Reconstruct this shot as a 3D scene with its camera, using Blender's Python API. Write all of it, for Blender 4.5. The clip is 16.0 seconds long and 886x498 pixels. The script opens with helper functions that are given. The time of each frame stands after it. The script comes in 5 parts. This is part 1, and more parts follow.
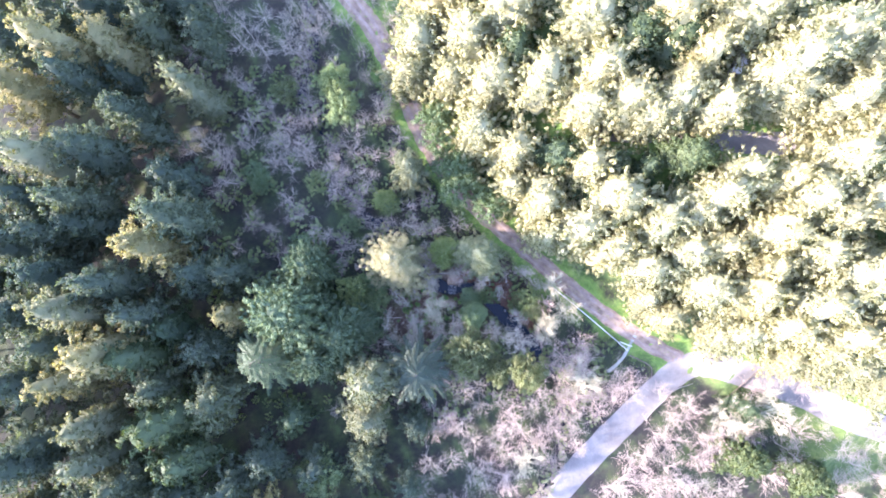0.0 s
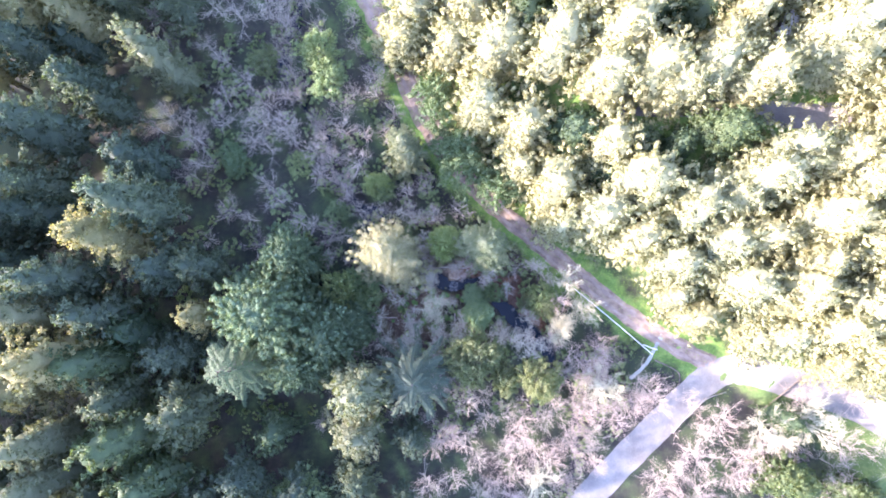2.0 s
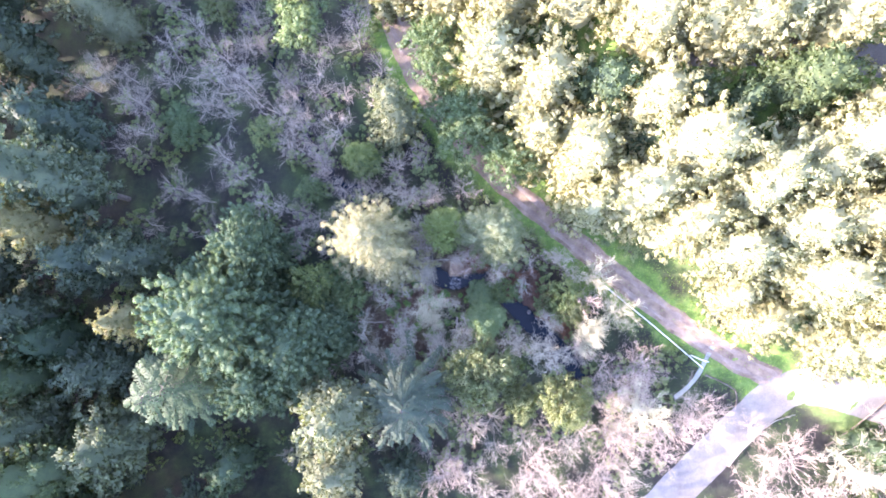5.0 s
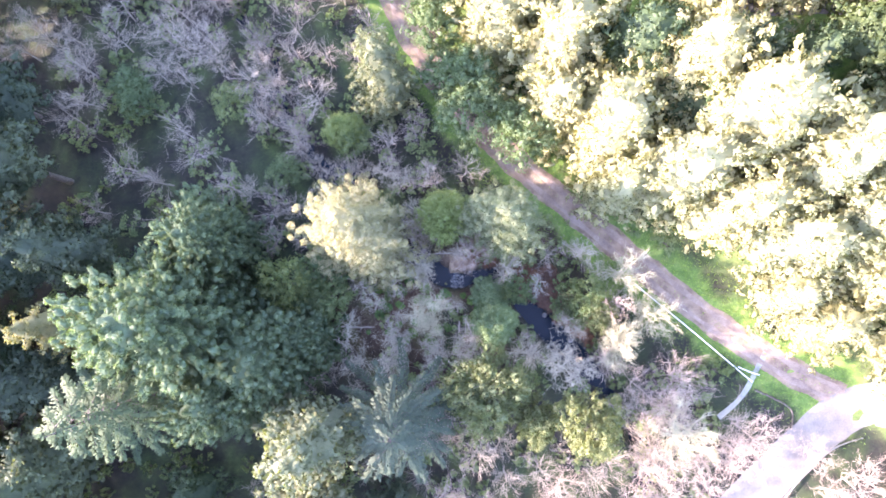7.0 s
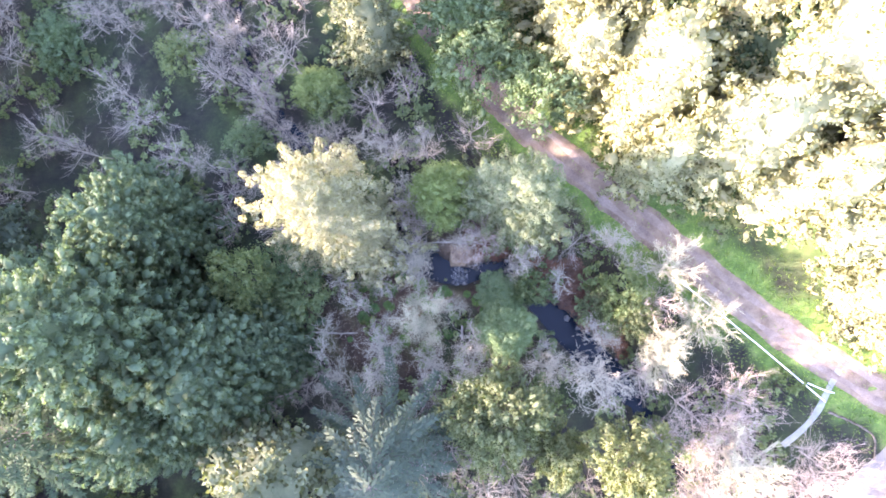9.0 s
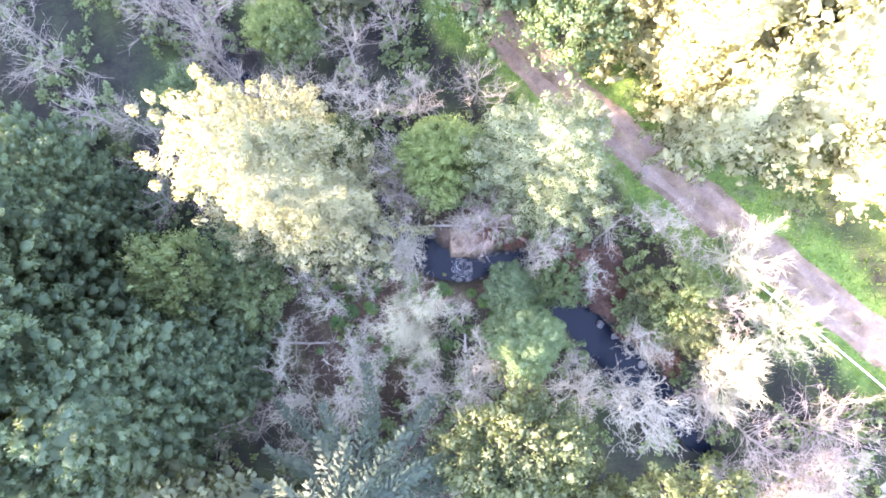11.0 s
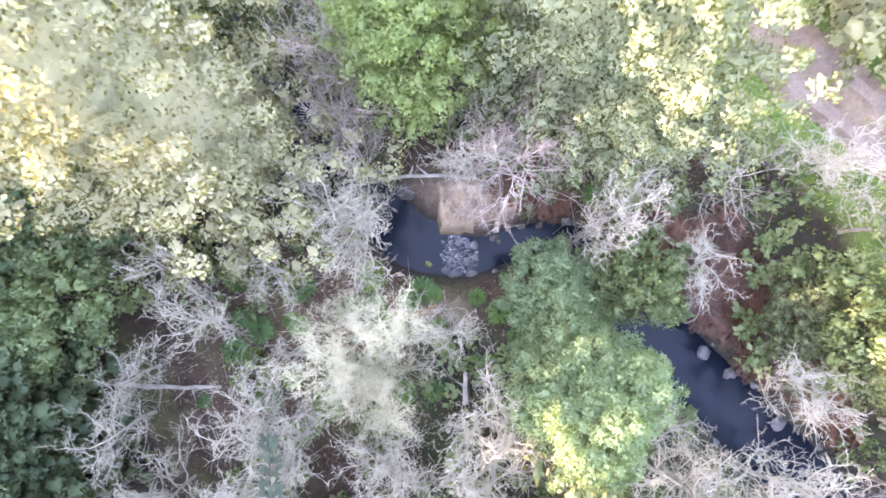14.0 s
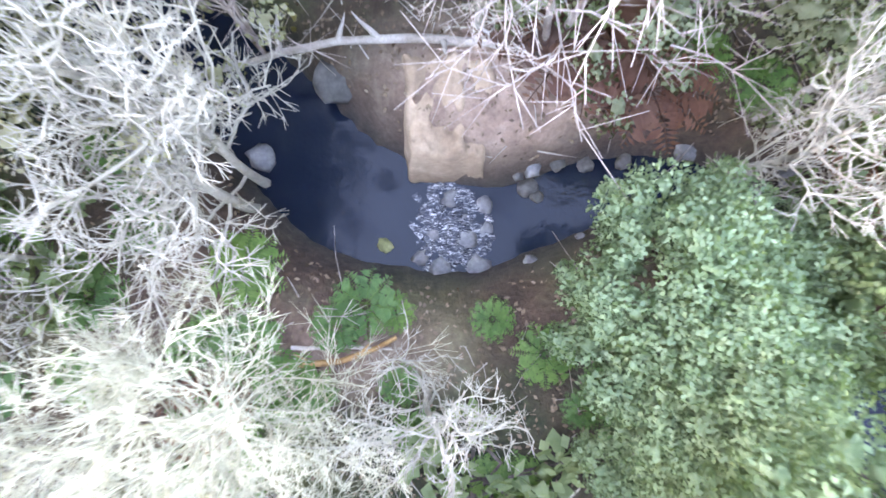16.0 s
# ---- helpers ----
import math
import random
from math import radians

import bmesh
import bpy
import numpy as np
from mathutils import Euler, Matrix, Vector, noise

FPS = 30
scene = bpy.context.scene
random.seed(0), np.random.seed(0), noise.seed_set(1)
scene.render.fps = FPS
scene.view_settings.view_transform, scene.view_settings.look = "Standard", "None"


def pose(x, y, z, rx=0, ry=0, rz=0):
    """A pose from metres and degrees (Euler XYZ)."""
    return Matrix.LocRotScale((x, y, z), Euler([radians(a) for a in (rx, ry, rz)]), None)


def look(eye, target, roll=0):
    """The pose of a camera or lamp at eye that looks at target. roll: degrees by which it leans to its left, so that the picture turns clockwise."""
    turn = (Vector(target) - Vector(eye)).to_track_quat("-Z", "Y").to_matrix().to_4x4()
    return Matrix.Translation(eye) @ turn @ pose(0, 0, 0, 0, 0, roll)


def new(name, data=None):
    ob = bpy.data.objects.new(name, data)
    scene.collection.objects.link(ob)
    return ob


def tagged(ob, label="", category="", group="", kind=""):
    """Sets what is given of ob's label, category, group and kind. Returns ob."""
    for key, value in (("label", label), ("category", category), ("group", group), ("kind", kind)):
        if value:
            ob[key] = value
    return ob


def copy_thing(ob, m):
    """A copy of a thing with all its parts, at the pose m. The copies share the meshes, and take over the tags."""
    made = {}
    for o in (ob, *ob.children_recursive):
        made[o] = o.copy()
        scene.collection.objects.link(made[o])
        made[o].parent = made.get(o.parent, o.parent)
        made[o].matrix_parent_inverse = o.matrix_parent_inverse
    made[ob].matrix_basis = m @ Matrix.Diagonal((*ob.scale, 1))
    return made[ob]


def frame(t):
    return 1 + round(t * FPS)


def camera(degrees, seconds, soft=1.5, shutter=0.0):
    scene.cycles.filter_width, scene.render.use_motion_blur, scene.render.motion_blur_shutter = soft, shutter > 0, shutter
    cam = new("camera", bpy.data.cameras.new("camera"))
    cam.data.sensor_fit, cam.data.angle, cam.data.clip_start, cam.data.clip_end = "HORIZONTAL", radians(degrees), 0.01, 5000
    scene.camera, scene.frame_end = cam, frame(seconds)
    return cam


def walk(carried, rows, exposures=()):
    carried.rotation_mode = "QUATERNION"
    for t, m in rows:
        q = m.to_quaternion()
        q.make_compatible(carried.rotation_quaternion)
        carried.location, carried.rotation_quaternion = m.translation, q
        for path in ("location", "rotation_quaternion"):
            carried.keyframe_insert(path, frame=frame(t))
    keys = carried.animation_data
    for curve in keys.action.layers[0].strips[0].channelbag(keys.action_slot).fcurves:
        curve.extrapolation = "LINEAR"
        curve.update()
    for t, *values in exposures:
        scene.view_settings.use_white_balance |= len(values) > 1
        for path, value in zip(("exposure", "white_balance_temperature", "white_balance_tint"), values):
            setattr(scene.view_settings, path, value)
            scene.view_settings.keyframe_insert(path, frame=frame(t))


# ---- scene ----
cam = camera(72.0, 16.0, soft=1.7, shutter=0.25)
METRES, EYE, TILT, LEAN, TURN = 110.0, 122.0, -85.63, 0.0, 0.0
ROWS = [
    (0.0, 0.00000, 0.0000, 0.00000, -0.000, 0.000, -0.00),
    (0.5, -0.00022, 0.0316, -0.00269, 0.029, -0.051, 0.02),
    (1.0, 0.00029, 0.0633, -0.00538, 0.051, -0.124, 0.04),
    (1.5, 0.00124, 0.0951, -0.00799, 0.080, -0.182, 0.05),
    (2.0, 0.00145, 0.1265, -0.01046, 0.109, -0.232, 0.09),
    (2.5, 0.00196, 0.1577, -0.01250, 0.138, -0.283, 0.11),
    (3.0, 0.00240, 0.1885, -0.01497, 0.160, -0.320, 0.12),
    (3.5, 0.00291, 0.2194, -0.01729, 0.203, -0.363, 0.16),
    (4.0, 0.00356, 0.2511, -0.01969, 0.247, -0.400, 0.13),
    (6.5, 0.00618, 0.4048, -0.03117, 0.429, -0.363, 0.14),
    (7.0, 0.00661, 0.4359, -0.03407, 0.487, -0.421, 0.15),
    (7.5, 0.00705, 0.4662, -0.03633, 0.523, -0.487, 0.13),
    (8.0, 0.00770, 0.4974, -0.03829, 0.581, -0.574, 0.16),
    (8.5, 0.00806, 0.5289, -0.04083, 0.632, -0.639, 0.13),
    (9.0, 0.00806, 0.5605, -0.04301, 0.668, -0.697, 0.11),
    (11.5, 0.00974, 0.7113, -0.05536, 0.799, -0.894, 0.00),
    (12.0, 0.01046, 0.7414, -0.05725, 0.792, -0.879, -0.02),
    (12.5, 0.01075, 0.7723, -0.05994, 0.734, -0.857, -0.03),
    (13.0, 0.01119, 0.8028, -0.06241, 0.683, -0.872, -0.06),
    (13.5, 0.01162, 0.8334, -0.06517, 0.661, -0.777, -0.07),
    (14.0, 0.01242, 0.8645, -0.06749, 0.625, -0.894, -0.07),
    (14.5, 0.01300, 0.8957, -0.06967, 0.552, -0.981, -0.12),
    (15.0, 0.01359, 0.9280, -0.07185, 0.356, -0.901, -0.19),
    (15.5, 0.01489, 0.9615, -0.07425, 0.494, -0.901, -0.20),
    (16.0, 0.01569, 0.9941, -0.07621, 0.523, -0.865, -0.22),
]
EXPOSURES = [(0.0, 3.9, 5980, 32), (4.0, 4.1, 6060, 33), (7.0, 4.28, 6520, 34), (9.0, 4.44, 6640, 34), (11.5, 5.05, 7120, 33), (12.5, 5.14, 7420, 33), (14.5, 5.27, 8000, 33), (15.5, 5.55, 8050, 34), (16.0, 5.6, 7950, 28)]
walk(cam, [(t, pose(0, 0, EYE, TILT, LEAN, TURN) @ pose(METRES * x, METRES * y, METRES * z, 90 + pitch, roll, yaw)) for t, x, y, z, yaw, pitch, roll in ROWS],
     EXPOSURES)

# ---------------------------------------------------------------- light
SUN_FROM = Vector((-0.99, -0.12, 0.0)).normalized()
SUN_UP = radians(23.0)
world = bpy.data.worlds.new("sky")
scene.world = world
world.use_nodes = True
wn = world.node_tree
sky = wn.nodes.new("ShaderNodeTexSky")
sky.sky_type = "NISHITA"
sky.sun_disc = False
sky.sun_elevation = SUN_UP
sky.sun_rotation = math.atan2(SUN_FROM.x, SUN_FROM.y)
sky.air_density, sky.dust_density = 1.0, 0.6
wn.nodes["Background"].inputs["Strength"].default_value = 0.15
wn.links.new(sky.outputs["Color"], wn.nodes["Background"].inputs["Color"])

sun_data = bpy.data.lights.new("sun", "SUN")
sun_data.energy, sun_data.angle, sun_data.color = 2.2, radians(0.8), (1.0, 0.91, 0.76)
sun = new("sun", sun_data)
sun_way = SUN_FROM * math.cos(SUN_UP) + Vector((0, 0, math.sin(SUN_UP)))
sun.matrix_world = look(sun_way * 200, (0, 0, 0))


# ---------------------------------------------------------------- materials
def nodes_of(name):
    m = bpy.data.materials.new(name)
    m.use_nodes = True
    t = m.node_tree
    for n in list(t.nodes):
        t.nodes.remove(n)
    out = t.nodes.new("ShaderNodeOutputMaterial")
    return m, t, out


def link(t, a, b):
    t.links.new(a, b)


def noise_node(t, scale, detail=5.0, rough=0.6, coord="Object"):
    c = t.nodes.new("ShaderNodeTexCoord")
    n = t.nodes.new("ShaderNodeTexNoise")
    n.inputs["Scale"].default_value = scale
    n.inputs["Detail"].default_value = detail
    n.inputs["Roughness"].default_value = rough
    link(t, c.outputs[coord], n.inputs["Vector"])
    return n.outputs["Fac"]


def ramp(t, fac, stops):
    r = t.nodes.new("ShaderNodeValToRGB")
    els = r.color_ramp.elements
    while len(els) < len(stops):
        els.new(0.5)
    for e, (p, c) in zip(els, stops):
        e.position, e.color = p, (*c, 1)
    link(t, fac, r.inputs["Fac"])
    return r.outputs["Color"]


def mixed(t, fac, a, b, how="MIX"):
    m = t.nodes.new("ShaderNodeMix")
    m.data_type, m.blend_type = "RGBA", how
    for s, v in ((m.inputs["Factor"], fac), (m.inputs["A"], a), (m.inputs["B"], b)):
        if hasattr(v, "is_linked"):
            link(t, v, s)
        elif isinstance(v, tuple):
            s.default_value = (*v, 1)
        else:
            s.default_value = v
    return m.outputs["Result"]


def maths(t, how, a, b=0.0):
    m = t.nodes.new("ShaderNodeMath")
    m.operation = how
    for s, v in zip(m.inputs, (a, b)):
        if hasattr(v, "is_linked"):
            link(t, v, s)
        else:
            s.default_value = v
    return m.outputs[0]


def bump(t, height, strength, distance):
    b = t.nodes.new("ShaderNodeBump")
    b.inputs["Strength"].default_value, b.inputs["Distance"].default_value = strength, distance
    link(t, height, b.inputs["Height"])
    return b.outputs["Normal"]


def surface(name, low, mid, high, scale, rough=0.85, fine=None, bumpy=0.4, depth=0.03, metal=0.0):
    """A plain two-scale surface: broad stains, fine grain, relief."""
    m, t, out = nodes_of(name)
    p = t.nodes.new("ShaderNodeBsdfPrincipled")
    broad = noise_node(t, scale)
    grain = noise_node(t, fine or scale * 9, 6.0, 0.7)
    base = ramp(t, broad, ((0.3, low), (0.5, mid), (0.72, high)))
    tint = ramp(t, grain, ((0.3, (0.62, 0.62, 0.62)), (0.7, (1.2, 1.2, 1.2))))
    link(t, mixed(t, 0.7, base, tint, "MULTIPLY"), p.inputs["Base Color"])
    p.inputs["Roughness"].default_value, p.inputs["Metallic"].default_value = rough, metal
    link(t, bump(t, grain, bumpy, depth), p.inputs["Normal"])
    link(t, p.outputs[0], out.inputs["Surface"])
    return m


def foliage(name, dark, mid, light, translucent=0.42, gloss=0.02, vary=0.85):
    """Leaves: a tint for each spray, one for each tree, broad patches of older growth."""
    m, t, out = nodes_of(name)
    g = t.nodes.new("ShaderNodeNewGeometry")
    o = t.nodes.new("ShaderNodeObjectInfo")
    patch, grain = noise_node(t, 0.5, 3.0), noise_node(t, 4.5, 5.0, 0.75)
    fac = maths(t, "ADD", maths(t, "MULTIPLY", g.outputs["Random Per Island"], 0.16), maths(t, "ADD", maths(t, "MULTIPLY", patch, 0.58), maths(t, "MULTIPLY", grain, 0.38)))
    base = ramp(t, fac, ((0.25, dark), (0.5, mid), (0.8, light)))
    tree = ramp(t, o.outputs["Random"], ((0.0, (0.68, 0.8, 0.82)), (0.5, (0.98, 1.0, 0.95)), (1.0, (1.32, 1.18, 0.88))))
    col = mixed(t, vary, base, tree, "MULTIPLY")
    d = t.nodes.new("ShaderNodeBsdfDiffuse")
    tr = t.nodes.new("ShaderNodeBsdfTranslucent")
    gl = t.nodes.new("ShaderNodeBsdfGlossy")
    gl.inputs["Roughness"].default_value = 0.6
    link(t, col, d.inputs["Color"])
    link(t, bump(t, grain, 0.35, 0.08), d.inputs["Normal"])
    link(t, mixed(t, 1.0, col, (1.15, 1.2, 0.6), "MULTIPLY"), tr.inputs["Color"])
    m1, m2 = t.nodes.new("ShaderNodeMixShader"), t.nodes.new("ShaderNodeMixShader")
    m1.inputs[0].default_value, m2.inputs[0].default_value = translucent, gloss
    link(t, d.outputs[0], m1.inputs[1]), link(t, tr.outputs[0], m1.inputs[2])
    link(t, m1.outputs[0], m2.inputs[1]), link(t, gl.outputs[0], m2.inputs[2])
    link(t, m2.outputs[0], out.inputs["Surface"])
    return m


# blue-green and green needles, lowered in colour to carry the wood's shade
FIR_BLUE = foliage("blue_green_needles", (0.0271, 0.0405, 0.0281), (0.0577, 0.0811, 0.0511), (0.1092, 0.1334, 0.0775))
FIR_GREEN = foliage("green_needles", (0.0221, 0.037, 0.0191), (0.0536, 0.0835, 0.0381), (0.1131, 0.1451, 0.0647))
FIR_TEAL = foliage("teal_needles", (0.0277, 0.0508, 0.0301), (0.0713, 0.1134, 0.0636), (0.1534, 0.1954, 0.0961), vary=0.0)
# yellow-green needles with the cream of sunlight put into their colour
FIR_SUNLIT = foliage("sunlit_yellow_green_needles", (0.1069, 0.1159, 0.0651), (0.2362, 0.2276, 0.1296), (0.3855, 0.3374, 0.2105), vary=0.0)
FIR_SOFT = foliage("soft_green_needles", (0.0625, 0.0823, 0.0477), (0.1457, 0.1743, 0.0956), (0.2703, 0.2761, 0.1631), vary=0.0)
# olive growth, its yellow partly warm sunlight put into the colour
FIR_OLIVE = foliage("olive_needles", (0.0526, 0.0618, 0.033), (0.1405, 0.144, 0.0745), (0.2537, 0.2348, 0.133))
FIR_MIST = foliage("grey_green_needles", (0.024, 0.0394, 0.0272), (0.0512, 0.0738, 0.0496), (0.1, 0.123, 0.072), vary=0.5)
# paler than real leaves: the hill's full sunlight is put into this colour
LEAF_SUNLIT = foliage("sunlit_pale_leaves", (0.1281, 0.131, 0.0657), (0.2582, 0.2523, 0.1348), (0.3978, 0.3737, 0.2215), vary=0.35)
LEAF_LIME = foliage("lime_green_leaves", (0.041, 0.0608, 0.0266), (0.1066, 0.13, 0.0589), (0.205, 0.2052, 0.1092))
LEAF_BRIGHT = foliage("bright_green_leaves", (0.0721, 0.1106, 0.0374), (0.1826, 0.2397, 0.0842), (0.3267, 0.3688, 0.159), vary=0.2)
LEAF_DARK = foliage("dark_green_leaves", (0.0469, 0.077, 0.0419), (0.1199, 0.1705, 0.0835), (0.2263, 0.2725, 0.1367))
LEAF_GREY = foliage("grey_green_leaves", (0.0674, 0.1122, 0.0674), (0.1544, 0.2292, 0.1316), (0.2696, 0.3413, 0.1966), vary=0.2)
LEAF_MINT = foliage("pale_mint_leaves", (0.0696, 0.1141, 0.059), (0.1456, 0.2108, 0.1038), (0.2342, 0.2994, 0.1663), vary=0.2)
GRASS = foliage("grass_blades", (0.058, 0.119, 0.0195), (0.1305, 0.238, 0.039), (0.29, 0.378, 0.078), 0.3, 0.03)
BARK = surface("brown_bark", (0.05, 0.04, 0.03), (0.11, 0.085, 0.065), (0.2, 0.17, 0.14), 2.5, 0.95, 22, 0.8, 0.05)
BARE = surface("pale_lichen_bark", (0.202, 0.174, 0.1435), (0.3044, 0.2623, 0.2127), (0.4173, 0.3596, 0.2881), 1.2, 0.9, 14, 0.5, 0.01)
BARE_NEAR = surface("pale_lichen_branches", (0.2417, 0.2152, 0.1665), (0.3627, 0.3256, 0.2499), (0.4836, 0.4358, 0.3332), 1.2, 0.9, 14, 0.5, 0.01)
BARE_PINK = surface("pinkish_bark", (0.2355, 0.1799, 0.1452), (0.364, 0.292, 0.2426), (0.5027, 0.4179, 0.3526), 1.2, 0.9, 14, 0.5, 0.01)
BARE_WHITE = surface("white_lichen_twigs", (0.2882, 0.2647, 0.1761), (0.3985, 0.3713, 0.2498), (0.4946, 0.4595, 0.3198), 1.5, 0.9, 14, 0.5, 0.01)
DEADWOOD = surface("weathered_dead_wood", (0.2, 0.16, 0.12), (0.34, 0.29, 0.24), (0.5, 0.45, 0.38), 1.4, 0.9, 18, 0.7, 0.02)
ASPHALT = surface("worn_pale_asphalt", (0.1032, 0.0938, 0.0865), (0.1548, 0.1408, 0.1299), (0.2193, 0.1999, 0.1798), 0.22, 0.85, 6, 0.3, 0.01)
GRAVEL = surface("gravel_wheel_ruts", (0.1393, 0.0978, 0.0765), (0.2136, 0.1573, 0.1262), (0.2972, 0.2295, 0.1874), 0.5, 0.95, 8, 0.6, 0.03)
DIRT = surface("trodden_earth", (0.1175, 0.0811, 0.056), (0.2025, 0.1448, 0.102), (0.3004, 0.2202, 0.1632), 0.6, 0.95, 7, 0.6, 0.03)
CONCRETE = surface("weathered_concrete", (0.192, 0.1922, 0.168), (0.27, 0.2728, 0.24), (0.348, 0.3534, 0.318), 0.9, 0.85, 12, 0.3, 0.01)
ROCK = surface("wet_grey_rock", (0.07, 0.07, 0.075), (0.16, 0.155, 0.15), (0.3, 0.29, 0.27), 1.6, 0.55, 12, 0.7, 0.03)
PALE_ROCK = surface("dry_pale_rock", (0.054, 0.0495, 0.0432), (0.0945, 0.09, 0.0799), (0.1485, 0.1395, 0.1253), 1.6, 0.8, 12, 0.6, 0.03)
CLAY = surface("sandy_clay_bank", (0.1898, 0.1228, 0.0771), (0.3479, 0.2454, 0.1607), (0.5377, 0.4049, 0.2818), 0.8, 0.9, 7, 0.6, 0.04)
STEEL = surface("dull_galvanised_steel", (0.2, 0.2, 0.2), (0.32, 0.32, 0.32), (0.45, 0.45, 0.45), 2.0, 0.5, 20, 0.2, 0.005, 0.8)
WHITE_PIPE = surface("white_plastic_pipe", (0.62, 0.62, 0.6), (0.72, 0.72, 0.7), (0.8, 0.8, 0.78), 1.0, 0.5, 12, 0.1, 0.003)

MOSS_ROCK = surface("mossy_rock", (0.09, 0.1, 0.04), (0.2, 0.2, 0.08), (0.34, 0.33, 0.17), 2.5, 0.85, 14, 0.6, 0.03)
RUSTY = surface("rotten_orange_wood", (0.16, 0.08, 0.03), (0.32, 0.18, 0.07), (0.45, 0.3, 0.14), 1.6, 0.9, 16, 0.7, 0.02)
FERN_GREEN = foliage("fern_fronds", (0.03, 0.07, 0.02), (0.07, 0.15, 0.04), (0.14, 0.24, 0.07))
FERN_RED = foliage("dead_fern_fronds", (0.0525, 0.0232, 0.0169), (0.12, 0.0542, 0.0375), (0.21, 0.1166, 0.084))
LITTER = foliage("fallen_leaves", (0.05, 0.032, 0.024), (0.14, 0.09, 0.06), (0.28, 0.2, 0.14), 0.1)


def foam_material():
    m, t, out = nodes_of("white_water")
    p = t.nodes.new("ShaderNodeBsdfPrincipled")
    c = t.nodes.new("ShaderNodeTexCoord")
    mp = t.nodes.new("ShaderNodeMapping")
    mp.inputs["Scale"].default_value = (1.3, 4.2, 1)
    mp.inputs["Rotation"].default_value = (0, 0, radians(18))
    n = t.nodes.new("ShaderNodeTexNoise")
    n.inputs["Detail"].default_value, n.inputs["Roughness"].default_value, n.inputs["Distortion"].default_value = 7.0, 0.72, 1.2
    link(t, c.outputs["Object"], mp.inputs["Vector"]), link(t, mp.outputs[0], n.inputs["Vector"])
    link(t, ramp(t, n.outputs["Fac"], ((0.47, (0.008, 0.012, 0.024)), (0.55, (0.12, 0.125, 0.135)), (0.66, (0.8, 0.78, 0.74)))), p.inputs["Base Color"])
    p.inputs["Roughness"].default_value = 0.25
    link(t, bump(t, n.outputs["Fac"], 0.5, 0.05), p.inputs["Normal"])
    link(t, p.outputs[0], out.inputs["Surface"])
    return m


FOAM = foam_material()


def ground_material():
    m, t, out = nodes_of("forest_floor")
    p = t.nodes.new("ShaderNodeBsdfPrincipled")
    a = t.nodes.new("ShaderNodeVertexColor")
    a.layer_name = "cover"
    sep = t.nodes.new("ShaderNodeSeparateColor")
    link(t, a.outputs["Color"], sep.inputs["Color"])
    broad, mid, fine = noise_node(t, 0.12, 4.0), noise_node(t, 0.9, 6.0, 0.7), noise_node(t, 7.0, 6.0, 0.75)
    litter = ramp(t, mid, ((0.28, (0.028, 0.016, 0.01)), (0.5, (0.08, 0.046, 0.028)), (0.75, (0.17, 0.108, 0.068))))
    # this dark floor puts the valley's shade into the colour; moss is darkened likewise
    shaded_floor = ramp(t, mid, ((0.28, (0.006, 0.006, 0.005)), (0.5, (0.017, 0.014, 0.011)), (0.75, (0.042, 0.034, 0.026))))
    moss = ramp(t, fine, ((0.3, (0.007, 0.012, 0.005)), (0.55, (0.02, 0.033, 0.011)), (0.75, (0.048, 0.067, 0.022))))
    lawn = ramp(t, mid, ((0.25, (0.05, 0.095, 0.018)), (0.5, (0.105, 0.18, 0.034)), (0.75, (0.23, 0.26, 0.08))))
    bed = ramp(t, fine, ((0.3, (0.012, 0.012, 0.013)), (0.6, (0.035, 0.032, 0.03)), (0.8, (0.08, 0.075, 0.07))))
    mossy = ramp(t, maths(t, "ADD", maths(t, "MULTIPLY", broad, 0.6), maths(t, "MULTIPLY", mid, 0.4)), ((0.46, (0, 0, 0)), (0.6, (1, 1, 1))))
    col = mixed(t, mossy, mixed(t, a.outputs["Alpha"], shaded_floor, litter), moss)
    col = mixed(t, sep.outputs["Red"], col, lawn)
    clay = ramp(t, mid, ((0.28, (0.12, 0.072, 0.05)), (0.5, (0.27, 0.18, 0.13)), (0.75, (0.42, 0.31, 0.24))))
    col = mixed(t, sep.outputs["Blue"], col, clay)
    col = mixed(t, sep.outputs["Green"], col, bed)
    col = mixed(t, 0.6, col, ramp(t, fine, ((0.3, (0.5, 0.5, 0.5)), (0.7, (1.3, 1.3, 1.3)))), "MULTIPLY")
    link(t, col, p.inputs["Base Color"])
    p.inputs["Roughness"].default_value = 0.95
    link(t, bump(t, fine, 0.9, 0.08), p.inputs["Normal"])
    link(t, p.outputs[0], out.inputs["Surface"])
    return m


def water_material():
    m, t, out = nodes_of("dark_clear_water")
    p = t.nodes.new("ShaderNodeBsdfPrincipled")
    p.inputs["Base Color"].default_value = (0.007, 0.011, 0.019, 1)
    p.inputs["Roughness"].default_value = 0.06
    p.inputs["IOR"].default_value = 1.33
    p.inputs["Specular IOR Level"].default_value = 0.3
    ripples = noise_node(t, 1.8, 4.0)
    link(t, bump(t, ripples, 0.25, 0.05), p.inputs["Normal"])
    link(t, p.outputs[0], out.inputs["Surface"])
    return m


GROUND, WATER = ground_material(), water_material()


